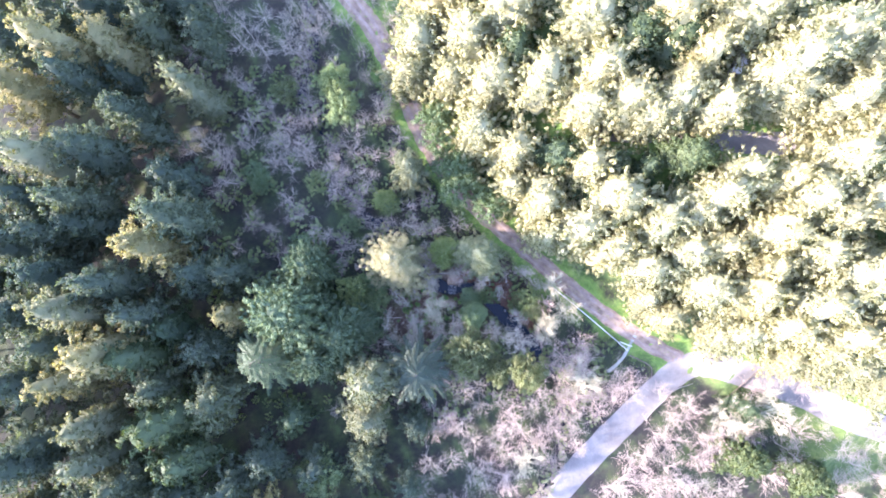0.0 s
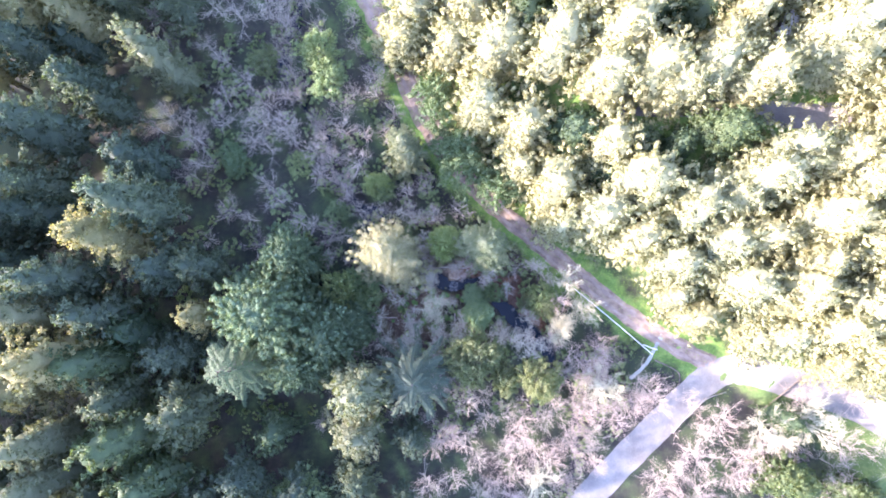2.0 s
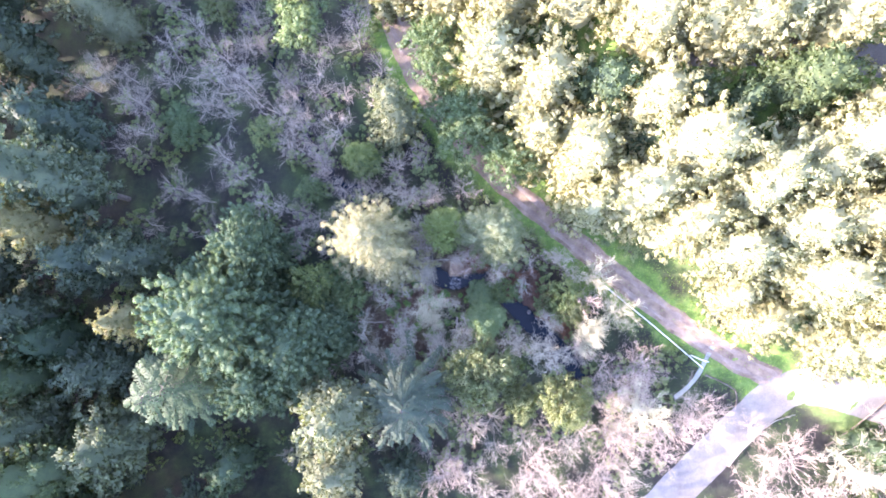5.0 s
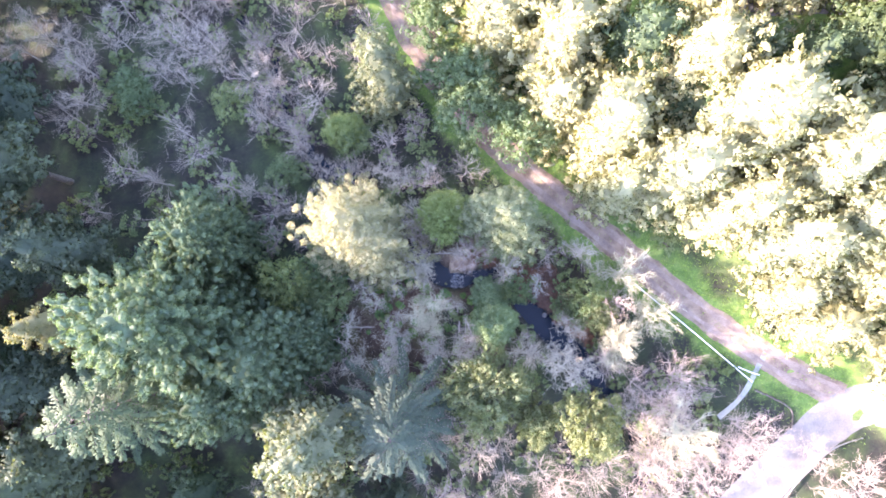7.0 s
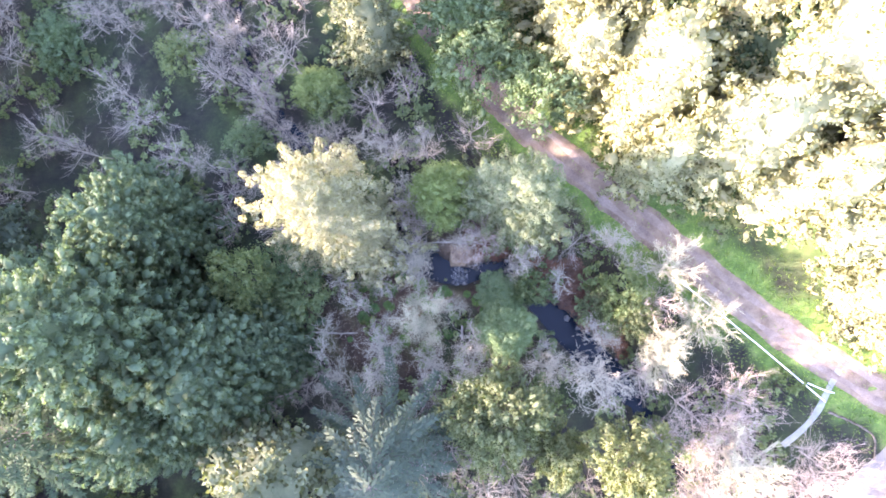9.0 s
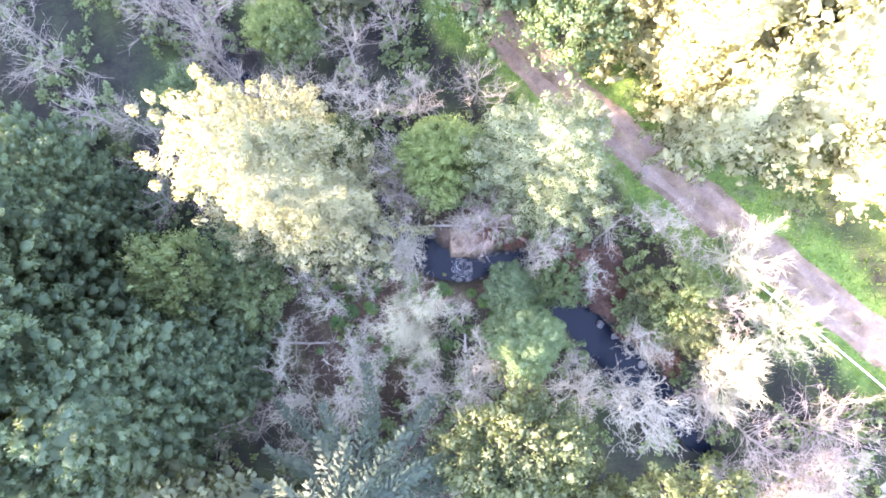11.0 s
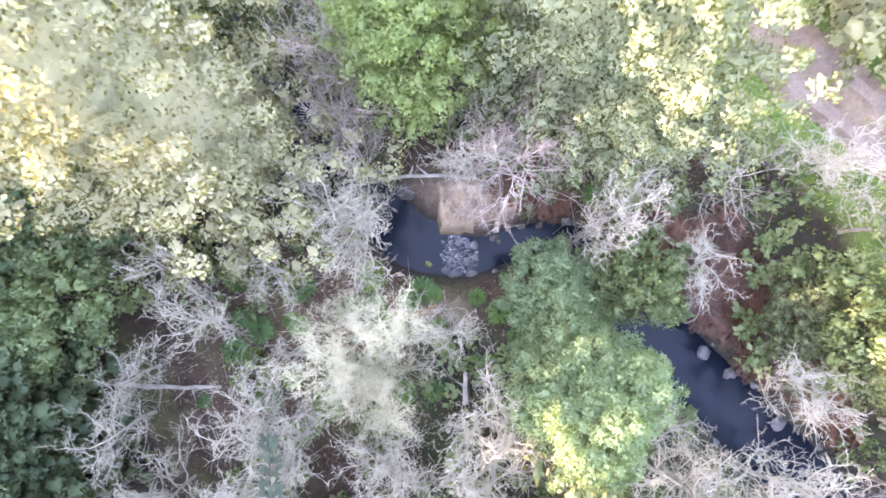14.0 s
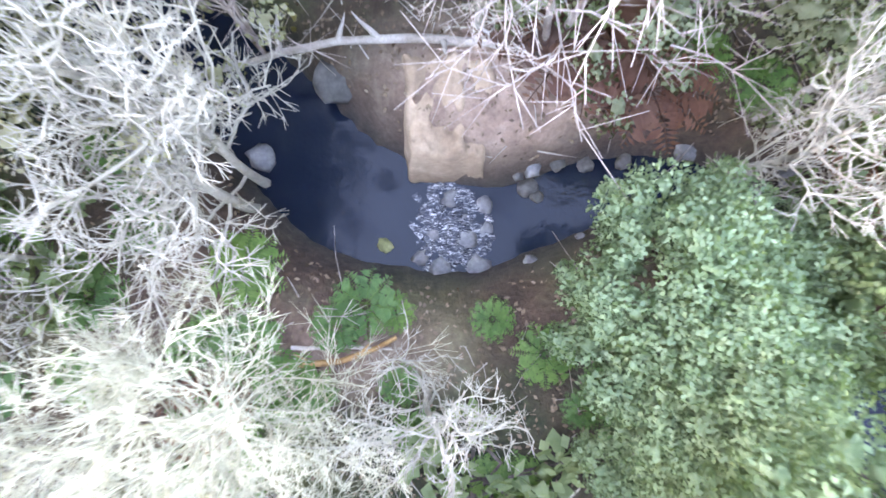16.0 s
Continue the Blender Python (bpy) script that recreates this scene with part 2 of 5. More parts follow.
# ---------------------------------------------------------------- mesh tools
def mesh_of(name, verts, quads, material, smooth=False):
    """A mesh from an array of corners and an array of four-cornered faces."""
    verts, quads = np.asarray(verts, np.float32).reshape(-1, 3), np.asarray(quads, np.int32).reshape(-1, 4)
    me = bpy.data.meshes.new(name)
    me.vertices.add(len(verts))
    me.vertices.foreach_set("co", verts.ravel())
    me.loops.add(quads.size)
    me.loops.foreach_set("vertex_index", quads.ravel())
    me.polygons.add(len(quads))
    me.polygons.foreach_set("loop_start", np.arange(0, quads.size, 4, dtype=np.int32))
    me.polygons.foreach_set("loop_total", np.full(len(quads), 4, np.int32))
    if smooth:
        me.polygons.foreach_set("use_smooth", np.ones(len(quads), bool))
    me.update(calc_edges=True)
    me.validate()
    me.materials.append(material)
    return me


def child(name, me, parent, label=""):
    ob = new(name, me)
    ob.parent = parent
    return tagged(ob, label)


def part(name, bm, material, parent=None, label=""):
    me = bpy.data.meshes.new(name)
    bm.to_mesh(me)
    bm.free()
    me.materials.append(material)
    ob = new(name, me)
    if parent:
        ob.parent = parent
    return tagged(ob, label)


def unit(a):
    return a / np.maximum(np.linalg.norm(a, axis=-1, keepdims=True), 1e-6)


def sprays(rng, pos, ways, facing, length, blades, spread, wide):
    """Leaf blades: at each place some pointed blades that fan out round a direction and lie along the surface of their clump."""
    n = len(pos) * blades
    p = np.repeat(pos, blades, 0)
    f = unit(np.repeat(facing, blades, 0))
    d = unit(np.repeat(ways, blades, 0) + spread * rng.normal(size=(n, 3)))
    s = unit(np.cross(f + 0.5 * rng.normal(size=(n, 3)), d))
    ln = (np.repeat(length, blades) * rng.uniform(0.6, 1.25, n))[:, None]
    mid = p + d * ln * 0.5
    turned = (np.cross(d, s) * f).sum(1) < 0
    s[turned] *= -1
    v = np.stack([p, mid - s * ln * wide, p + d * ln, mid + s * ln * wide], 1)
    nrm = unit(f + 0.18 * np.cross(d, s))
    return v.reshape(-1, 3), np.arange(4 * n).reshape(-1, 4), np.repeat(nrm, 4, 0)


def leaves_of(name, v, q, nrm, material):
    """A mesh of blades, softly shaded as the clump that they make up."""
    me = mesh_of(name, v, q, material, True)
    me.normals_split_custom_set_from_vertices(nrm.astype(np.float32))
    return me


class Wood:
    """Gathers tapered round limbs into one mesh."""

    def __init__(self):
        self.v, self.q, self.n = [], [], 0

    def limb(self, pts, r0, r1, sides=3):
        pts = np.asarray(pts, float)
        k = len(pts)
        along = unit(np.gradient(pts, axis=0))
        ref = np.array([0.31, 0.2, 0.93]) if abs(along[0][2]) < 0.8 else np.array([0.9, 0.3, 0.1])
        a = unit(np.cross(along, ref))
        b = np.cross(along, a)
        ang = np.arange(sides) * 2 * np.pi / sides
        rad = np.linspace(r0, r1, k)[:, None, None]
        ring = pts[:, None] + rad * (a[:, None] * np.cos(ang)[None, :, None] + b[:, None] * np.sin(ang)[None, :, None])
        self.v.append(ring.reshape(-1, 3))
        i = np.arange(k - 1)[:, None] * sides
        j = np.arange(sides)[None]
        j2 = (j + 1) % sides
        self.q.append((self.n + np.stack([i + j, i + j2, i + sides + j2, i + sides + j], -1)).reshape(-1, 4))
        self.n += k * sides

    def mesh(self, name, material):
        return mesh_of(name, np.concatenate(self.v), np.concatenate(self.q), material, True)


def wander(rng, start, way, length, steps, bend, lift):
    """A crooked line that starts along a direction."""
    pts, d = [np.array(start, float)], unit(np.array(way, float))
    for _ in range(steps):
        d = unit(d + bend * rng.normal(size=3) + np.array([0, 0, lift]))
        pts.append(pts[-1] + d * length / steps)
    return np.array(pts)


# ---------------------------------------------------------------- kinds of trees
def puffs(rng, c, axes, sides=5, rings=4, rough=0.22):
    """Solid tufted lumps, one for each centre: axes holds each one's three half-lengths as vectors."""
    n = len(c)
    u = np.linspace(-0.94, 0.94, rings)
    a = np.arange(sides) * 2 * np.pi / sides
    w = np.sqrt(1 - u**2)
    loc = np.stack([np.repeat(u, sides), np.outer(w, np.cos(a)).ravel(), np.outer(w, np.sin(a)).ravel()], 1)
    k = len(loc)
    swell_ = 1 + rough * rng.normal(size=(n, k, 1))
    v = c[:, None] + 0.66 * np.einsum("kj,njd->nkd", loc, axes) * swell_
    inv = axes / np.maximum((axes**2).sum(-1, keepdims=True), 1e-6)
    nrm = unit(np.einsum("kj,njd->nkd", loc, inv))
    i = (np.arange(rings - 1)[:, None] * sides + np.arange(sides)[None]).ravel()
    i2 = (np.arange(rings - 1)[:, None] * sides + (np.arange(sides)[None] + 1) % sides).ravel()
    one = np.stack([i, i2, i2 + sides, i + sides], 1)
    q = (one[None] + (np.arange(n) * k)[:, None, None]).reshape(-1, 4)
    return v.reshape(-1, 3), q, nrm.reshape(-1, 3)


def fuzz(rng, c, axes, count, length, blades, spread, wide, lean):
    """Blades that lie over each lump like a thatch: most of them on its outer side, their tips lifted off it."""
    n = len(c)
    ell = rng.normal(size=(n, count, 3))
    ell[..., 0] = np.where(ell[..., 0] < -0.25, -ell[..., 0], ell[..., 0])
    ell = unit(ell)
    inv = axes / np.maximum((axes**2).sum(-1, keepdims=True), 1e-6)
    pos = c[:, None] + np.einsum("nkj,njd->nkd", ell, axes) * rng.uniform(0.55, 0.95, (n, count, 1))
    out = unit(np.einsum("nkj,njd->nkd", ell, inv))
    side = rng.normal(size=out.shape)
    side = unit(side - out * (side * out).sum(-1, keepdims=True))
    ways = unit(0.3 * out + 0.75 * side + 0.5 * lean[:, None])
    return sprays(rng, pos.reshape(-1, 3), ways.reshape(-1, 3), out.reshape(-1, 3), np.full(n * count, length), blades, spread, wide)


def joined(*sets):
    v, q, m, at = [], [], [], 0
    for a, b, n in sets:
        v.append(a), q.append(b + at), m.append(n)
        at += len(a)
    return np.concatenate(v), np.concatenate(q), np.concatenate(m)


def puffy(seed, h, r, material, boughs=48, row=6, puff=0.62, tufts=14, needle=0.42, wide=0.26, bottom=0.08, droop=0.3, power=0.66, ragged=0.2, name="conifer_tree", sides=6, rings=4, core=0.62, hull=0.0, start=0.45, even=0.75, thatch=0):
    """A full crown whose boughs are rows of round tufted puffs, over a straight trunk."""
    rng = np.random.default_rng(seed)
    root = new(name)
    wood = Wood()
    wood.limb(wander(rng, (0, 0, -0.4), (0, 0, 1), h * 0.96, 8, 0.01, 0.3), 0.011 * h + 0.06, 0.03, 7)
    zb = h * bottom
    c, axes, lean, whole = [], [], [], []
    up = np.array([0, 0, 1.0])
    for k in range(boughs):
        u = 1 - (1 - (k + rng.uniform(0, 1)) / boughs) ** 0.62
        az = k * 2.39996 + rng.normal() * 0.25
        edge = (r * (1 - u) ** power * min(1, 0.8 + 3 * u) + 0.2) * (1 + 0.15 * math.sin(2 * az + seed) + 0.12 * math.sin(3 * az + 1.7 * seed + 6 * u)) * rng.uniform(1 - 1.5 * ragged, 1 + ragged)
        out = np.array([math.cos(az), math.sin(az), 0.0])
        side = np.array([-math.sin(az), math.cos(az), 0.0])
        z0 = zb + u * (h - zb)
        slope = -droop * (1 - u) + 0.5 * u
        n = max(2, int(row * (0.45 + 0.55 * edge / r)))
        size = puff * (0.75 + 0.4 * (1 - u))
        for j in range(n):
            f = start + (1 - start) * (j + rng.uniform(0, 0.6)) / n
            p = out * edge * f + side * rng.normal() * size * 0.75 * (1.25 - 0.5 * f) + up * (z0 + slope * edge * f + rng.normal() * size * 0.25)
            q = size * rng.uniform(0.65, 1.15) * (1.15 - 0.35 * f)
            d = unit(out * 0.9 + up * (0.45 + 0.4 * u) + 0.3 * rng.normal(size=3))
            s1 = unit(np.cross(up, d))
            c.append(p), axes.append([d * q * 1.4, s1 * q * 0.92, np.cross(d, s1) * q * 0.8]), lean.append(0.6 * d), whole.append(unit(out * (0.75 - 0.3 * u) + up * (0.55 + 0.5 * u)))
    for k in range(4):
        q = 0.2 + 0.16 * k * puff / 0.62
        c.append(up * (h - 0.35 - 0.5 * k)), axes.append([up * (q + 0.2), np.array([q, 0, 0]), np.array([0, q, 0])]), lean.append(up * 0.6), whole.append(up)
    c, axes, lean, whole = np.array(c), np.array(axes), np.array(lean), np.array(whole)
    pv, pq, pn = puffs(rng, c, axes * core / 0.66, sides, rings, 0.12)
    fv, fq, fn = fuzz(rng, c, axes, tufts, needle, 1, 0.3, wide, lean)
    pn = unit(pn + even * np.repeat(whole, sides * rings, 0))
    fn = unit(fn + even * np.repeat(whole, tufts * 4, 0))
    sets = [(pv, pq, pn), (fv, fq, fn)]
    if hull:
        # the dense inner foliage that fills the crown between the puffs, and its thatch
        def inner(ua, aa):
            e = (r * (1 - ua) ** power * np.minimum(1, 0.8 + 3 * ua) + 0.12) * (1 + 0.15 * np.sin(2 * aa + seed) + 0.12 * np.sin(3 * aa + 1.7 * seed + 6 * ua)) * hull
            e = np.where(ua > 0.98, 0.0, e * (1 + 0.08 * np.sin(9 * aa + 14 * ua) * np.sin(23 * ua + seed)))
            zz = zb + ua * (h - zb) * 0.97 + (-droop * (1 - ua) + 0.5 * ua) * e - 0.4
            return np.stack([e * np.cos(aa), e * np.sin(aa), zz], 1), unit(np.stack([np.cos(aa) * (0.75 - 0.3 * ua), np.sin(aa) * (0.75 - 0.3 * ua), 0.55 + 0.5 * ua], 1))

        m, nr = 30, 16
        ua = np.repeat(np.linspace(0.0, 0.985, nr), m)
        hv, hn = inner(ua, np.tile(np.arange(m) * 2 * np.pi / m, nr))
        i = (np.arange(nr - 1)[:, None] * m + np.arange(m)[None]).ravel()
        i2 = (np.arange(nr - 1)[:, None] * m + (np.arange(m)[None] + 1) % m).ravel()
        sets.append((hv, np.stack([i, i2, i2 + m, i + m], 1), hn))
        if thatch:
            tv, tn = inner(1 - np.sqrt(rng.uniform(0, 1, thatch)) * 0.98, rng.uniform(0, 2 * np.pi, thatch))
            sets.append(sprays(rng, tv + 0.04 * tn, unit(0.75 * tn + rng.normal(size=tn.shape) * 0.6), tn + 0.5 * rng.normal(size=tn.shape), np.full(thatch, needle * 1.3), 1, 0.3, wide))
    v, q, nrm = joined(*sets)
    child("trunk", wood.mesh("trunk", BARK), root)
    tagged(child("crown", leaves_of("crown", v, q, nrm, material), root), kind="stuff")
    return root


def star_conifer(seed, h, r, material):
    """A conifer whose long separate boughs spread like a star, each a flat plate of fingered sprays."""
    rng = np.random.default_rng(seed)
    root = new("conifer_tree")
    wood = Wood()
    wood.limb(wander(rng, (0, 0, -0.4), (0, 0, 1), h * 0.97, 8, 0.01, 0.3), 0.011 * h + 0.06, 0.03, 7)
    pos, ways, face, ln = [], [], [], []
    up = np.array([0, 0, 1.0])
    levels = 8
    for lev in range(levels):
        u = lev / levels
        n = 7 if lev < 6 else 5
        for k in range(n):
            a = 2 * math.pi * (k + 0.5 * lev + rng.uniform(-0.28, 0.28)) / n
            reach = r * (1 - u) ** 0.7 * rng.uniform(0.7, 1.15) + 0.35
            z0 = h * (0.34 + 0.64 * u)
            out = np.array([math.cos(a), math.sin(a), 0])
            side = np.array([-math.sin(a), math.cos(a), 0])
            f = np.linspace(0.08, 1, max(5, int(reach * 3.2)))
            line = out[None] * (f * reach)[:, None] + side[None] * (0.08 * reach * np.sin(3 * f + k))[:, None] + up[None] * (z0 + reach * (0.28 * f - 0.52 * f**2))[:, None]
            wood.limb(np.vstack([[0, 0, z0], line[::3], line[-1]]), 0.05, 0.01)
            for i, (p, ff) in enumerate(zip(line, f)):
                finger = (0.25 + 0.8 * math.sin(math.pi * min(1, 0.25 + 0.8 * ff))) * rng.uniform(0.6, 1.15) * min(1, 0.4 + reach / r)
                for s in (-1, 1):
                    d = unit(out * 0.8 + side * s * 0.75)
                    for g in np.linspace(0.12, 1, 4):
                        pos.append(p + d * finger * g * 0.8 + up * (0.06 * rng.normal() - 0.1 * g))
                        ways.append(d + 0.25 * rng.normal(size=3) * np.array([1, 1, 0.4]))
                        face.append(up + 0.35 * side * s + 0.3 * out), ln.append(0.36)
                pos.append(p), ways.append(out), face.append(up + 0.2 * out), ln.append(0.45)
    v, q, nrm = sprays(rng, np.array(pos), unit(np.array(ways)), np.array(face), np.array(ln), 2, 0.2, 0.2)
    child("trunk", wood.mesh("trunk", BARK), root)
    tagged(child("crown", leaves_of("crown", v, q, nrm, material), root), kind="stuff")
    return root


def broadleaf(seed, h, r, material, clumps=110, tufts=24, leaf=0.32, low=0.3, kind="broadleaf_tree", blades=1, wide=0.28, lumpy=1.0, fork_at=0.3, spread=0.4, sides=5, rings=4, core=1.0):
    """A forked trunk under a crown of separate leafy lumps with gaps between them."""
    rng = np.random.default_rng(seed)
    root = new(kind)
    wood = Wood()
    fork = h * fork_at
    wood.limb(wander(rng, (0, 0, -0.4), (0, 0, 1), fork + 0.4, 4, 0.06, 0.2), 0.016 * h + 0.04, 0.012 * h + 0.03, 7)
    v = unit(rng.normal(size=(clumps, 3)))
    v[:, 2] = np.where(v[:, 2] < -low, -v[:, 2], v[:, 2])
    hh = (h - fork) * 0.5
    bulge = 1 + 0.25 * np.sin(3 * v[:, 0] + seed) * np.sin(3.1 * v[:, 1] + 2 * seed) + 0.1 * rng.normal(size=clumps)
    deep = rng.uniform(0.2, 1.0, clumps) ** 0.35
    taper = 1 - 0.3 * np.clip(v[:, 2], 0, 1)
    c = np.stack([v[:, 0] * r * 0.84 * taper, v[:, 1] * r * 0.84 * taper, v[:, 2] * hh * 0.95], 1) * (np.clip(bulge, 0.5, 1.25) * deep)[:, None]
    c[:, 2] = np.minimum(c[:, 2], hh * 0.92) + fork + hh * 0.95
    big = r * rng.uniform(0.13, 0.27, clumps) * lumpy
    # each lump stretches outwards and upwards
    d = unit(v + np.array([0, 0, 0.35]) + 0.25 * rng.normal(size=v.shape))
    s1 = unit(np.cross(d, rng.normal(size=v.shape)))
    s2 = np.cross(d, s1)
    axes = np.stack([d * big[:, None] * 1.25, s1 * big[:, None] * 0.85, s2 * big[:, None] * 0.75], 1)
    lv, lq, nrm = joined(puffs(rng, c, axes * core, sides, rings), fuzz(rng, c, axes, tufts, leaf, blades, spread, wide, 0.5 * d))
    for i in rng.choice(clumps, min(14, clumps), replace=False):
        mid = np.array([0, 0, fork * rng.uniform(0.75, 1.0)])
        bow = (mid + c[i]) / 2 + np.array([0, 0, -0.06 * h * rng.uniform(0, 1)]) + rng.normal(size=3) * 0.15
        wood.limb([mid, bow, c[i]], 0.005 * h + 0.02, 0.015, 4)
    child("trunk", wood.mesh("trunk", BARK), root)
    tagged(child("crown", leaves_of("crown", lv, lq, nrm, material), root), kind="stuff")
    return root


def bare(seed, h, r, material, stems=1, limbs=16, branches=5, twigs=4, thick=1.0, kind="bare_tree", lift=0.06, steps=(4, 3, 1), sub=0, crook=1.0):
    """A leafless tree: stems that throw arching limbs all round, which fork again into fine twigs."""
    rng = np.random.default_rng(seed)
    root = new(kind)
    trunk, fine = Wood(), Wood()
    n1, n2, n3 = steps
    for s in range(stems):
        a = 2 * math.pi * (s + rng.uniform(0, 0.7)) / stems
        tilt = (r * rng.uniform(0.3, 0.6) / h) if stems > 1 else 0.08
        tall = h * rng.uniform(0.72, 0.85)
        stem = wander(rng, (0.12 * math.cos(a) * (stems > 1), 0.12 * math.sin(a) * (stems > 1), -0.3), (tilt * math.cos(a), tilt * math.sin(a), 1), tall, 7, 0.05, 0.06)
        trunk.limb(stem, (0.01 * h + 0.03) * thick, 0.03 * thick, 6)
        for i in range(limbs):
            f = 0.3 + 0.69 * (i + rng.uniform(0, 1)) / limbs
            j = min(int(f * 7), 6)
            p = stem[j] + (stem[j + 1] - stem[j]) * (f * 7 - j)
            b = i * 2.4 + rng.normal() * 0.5 + a
            ln = r * rng.uniform(0.75, 1.1) * (1.15 - 0.35 * f)
            limb = wander(rng, p, (math.cos(b), math.sin(b), rng.uniform(0.25, 0.75) + 0.5 * f * f), ln, n1, 0.09 * crook, lift)
            trunk.limb(limb, (0.036 - 0.01 * f) * thick, 0.014 * thick, 4)
            for _ in range(branches):
                g = rng.uniform(0.2, 1.0) * (n1 - 0.01)
                p2 = limb[int(g)] + (limb[int(g) + 1] - limb[int(g)]) * (g % 1)
                w2 = unit(limb[int(g) + 1] - limb[int(g)]) + 0.42 * crook**0.5 * rng.normal(size=3) + np.array([0, 0, 0.12])
                l2 = ln * rng.uniform(0.3, 0.55)
                br = wander(rng, p2, w2, l2, n2, 0.13 * crook, lift)
                fine.limb(br, 0.016 * thick, 0.009 * thick)
                for _ in range(twigs):
                    e = rng.uniform(0.1, 1.0) * (n2 - 0.01)
                    p3 = br[int(e)] + (br[int(e) + 1] - br[int(e)]) * (e % 1)
                    w3 = unit(br[int(e) + 1] - br[int(e)]) + 0.45 * crook**0.5 * rng.normal(size=3) + np.array([0, 0, 0.1])
                    tw = wander(rng, p3, w3, l2 * rng.uniform(0.35, 0.7), n3, 0.2 * crook, lift)
                    fine.limb(tw, 0.01 * thick, 0.005 * thick)
                    for _ in range(sub):
                        fine.limb(wander(rng, tw[-1 if n3 == 1 else rng.integers(1, n3)], tw[-1] - tw[0] + 0.5 * np.linalg.norm(tw[-1] - tw[0]) * rng.normal(size=3), l2 * 0.2, 1, 0.1, lift), 0.007 * thick, 0.004 * thick)
    child("trunk", trunk.mesh("trunk", material), root)
    tagged(child("twig_mass", fine.mesh("twig_mass", material), root), kind="stuff")
    return root


# ---------------------------------------------------------------- the plan of the ground
def spline(points, step):
    """A smooth line through plan points, resampled at even steps."""
    p = np.array(points, float)
    p = np.vstack([2 * p[0] - p[1], p, 2 * p[-1] - p[-2]])
    out = []
    for i in range(1, len(p) - 2):
        n = max(2, int(np.linalg.norm(p[i + 1][:2] - p[i][:2]) / step))
        for k in range(n):
            t = k / n
            out.append(0.5 * (2 * p[i] + (p[i + 1] - p[i - 1]) * t + (2 * p[i - 1] - 5 * p[i] + 4 * p[i + 1] - p[i + 2]) * t**2 + (3 * p[i] - p[i - 1] - 3 * p[i + 1] + p[i + 2]) * t**3))
    out.append(p[-2])
    return np.array(out)


TRACK = spline([(-34, 90), (-21.4, 64.5), (-14.3, 54.5), (-10.8, 47.4), (-7.3, 40.3), (-4.2, 33.0), (0, 25.8), (4.3, 20.0), (9.3, 15.0), (14.8, 10.3), (21.2, 4.9), (27.8, -0.6), (34.2, -5.4), (40.7, -9.5), (46.5, -12.6)], 0.7)
PAVED = spline([(0, -62), (10, -50), (19.1, -40.8), (28.0, -31.5), (34.7, -25.0), (40.4, -19.6), (45.5, -15.2), (50.5, -13.2), (57.1, -14.8), (68.0, -18.5), (76.5, -23.0), (88, -25.5), (120, -30)], 0.8)
LANE = spline([(26, 30.5), (32.3, 29.6), (38.5, 28.9), (47, 27.2), (56.2, 25.9), (61.2, 26.4), (71.8, 27.3), (100, 31)], 0.8)
# the creek: x, y and half its width
CREEK = spline([(-30, 95, 0.6), (-28.0, 61.1, 0.6), (-26.7, 53.8, 0.6), (-27.4, 45.5, 0.9), (-29.0, 41.0, 0.8), (-25.8, 34.8, 0.5), (-21.0, 29.0, 0.5), (-19.6, 22.5, 0.5), (-15.0, 15.4, 0.8), (-11.5, 13.5, 1.4), (-7.3, 8.6, 1.2), (-5.2, 5.7, 1.2), (-2.6, 4.1, 0.95), (-0.5, 2.0, 1.1), (1.6, 1.2, 0.85), (3.2, 1.35, 0.6), (5.2, 2.0, 0.5), (7.4, 1.4, 0.6), (9.2, -1.0, 0.95), (11.3, -3.2, 1.2), (13.8, -5.8, 1.3), (16.6, -8.6, 1.2), (19.4, -11.9, 0.6), (22.3, -16.5, 0.5), (24, -22, 0.5), (20, -36, 0.5), (4, -60, 1.6), (-8, -90, 1.6)], 0.4)


def nearest(line, x, y, cols=0):
    """Distance from places to a line and, if asked, its extra values there."""
    best = np.full(x.shape, 1e9)
    val = np.zeros(x.shape)
    for row in line:
        d = (x - row[0]) ** 2 + (y - row[1]) ** 2
        m = d < best
        best = np.where(m, d, best)
        if cols:
            val = np.where(m, row[cols], val)
    return np.sqrt(best), val


def swell(x, y):
    s = 0.28 * np.sin(x * 0.13 + 1.0) * np.cos(y * 0.11 + 0.4) + 0.18 * np.sin(x * 0.31 + y * 0.27) + 0.1 * np.sin(x * 0.83 - y * 0.71) * np.sin(y * 0.9 + 0.3 * x)
    return s


FOOT = np.vstack([TRACK[::3], [(60, -24), (80, -40), (130, -80)]])
FOOT_WAY = unit(np.gradient(FOOT, axis=0))


def hill(x, y):
    """The slope that climbs to the north-east of the track."""
    best, d = np.full(x.shape, 1e9), np.zeros(x.shape)
    for p, w in zip(FOOT, FOOT_WAY):
        dx, dy = x - p[0], y - p[1]
        e = dx * dx + dy * dy
        m = e < best
        best = np.where(m, e, best)
        d = np.where(m, np.sqrt(e) * np.sign(w[0] * dy - w[1] * dx), d)
    up = np.log1p(np.exp(np.clip((d - 6) / 2.5, -30, 30))) * 2.5
    return 27 * np.tanh(0.68 * up / 27)


LANE_Z = hill(LANE[:, 0], LANE[:, 1])


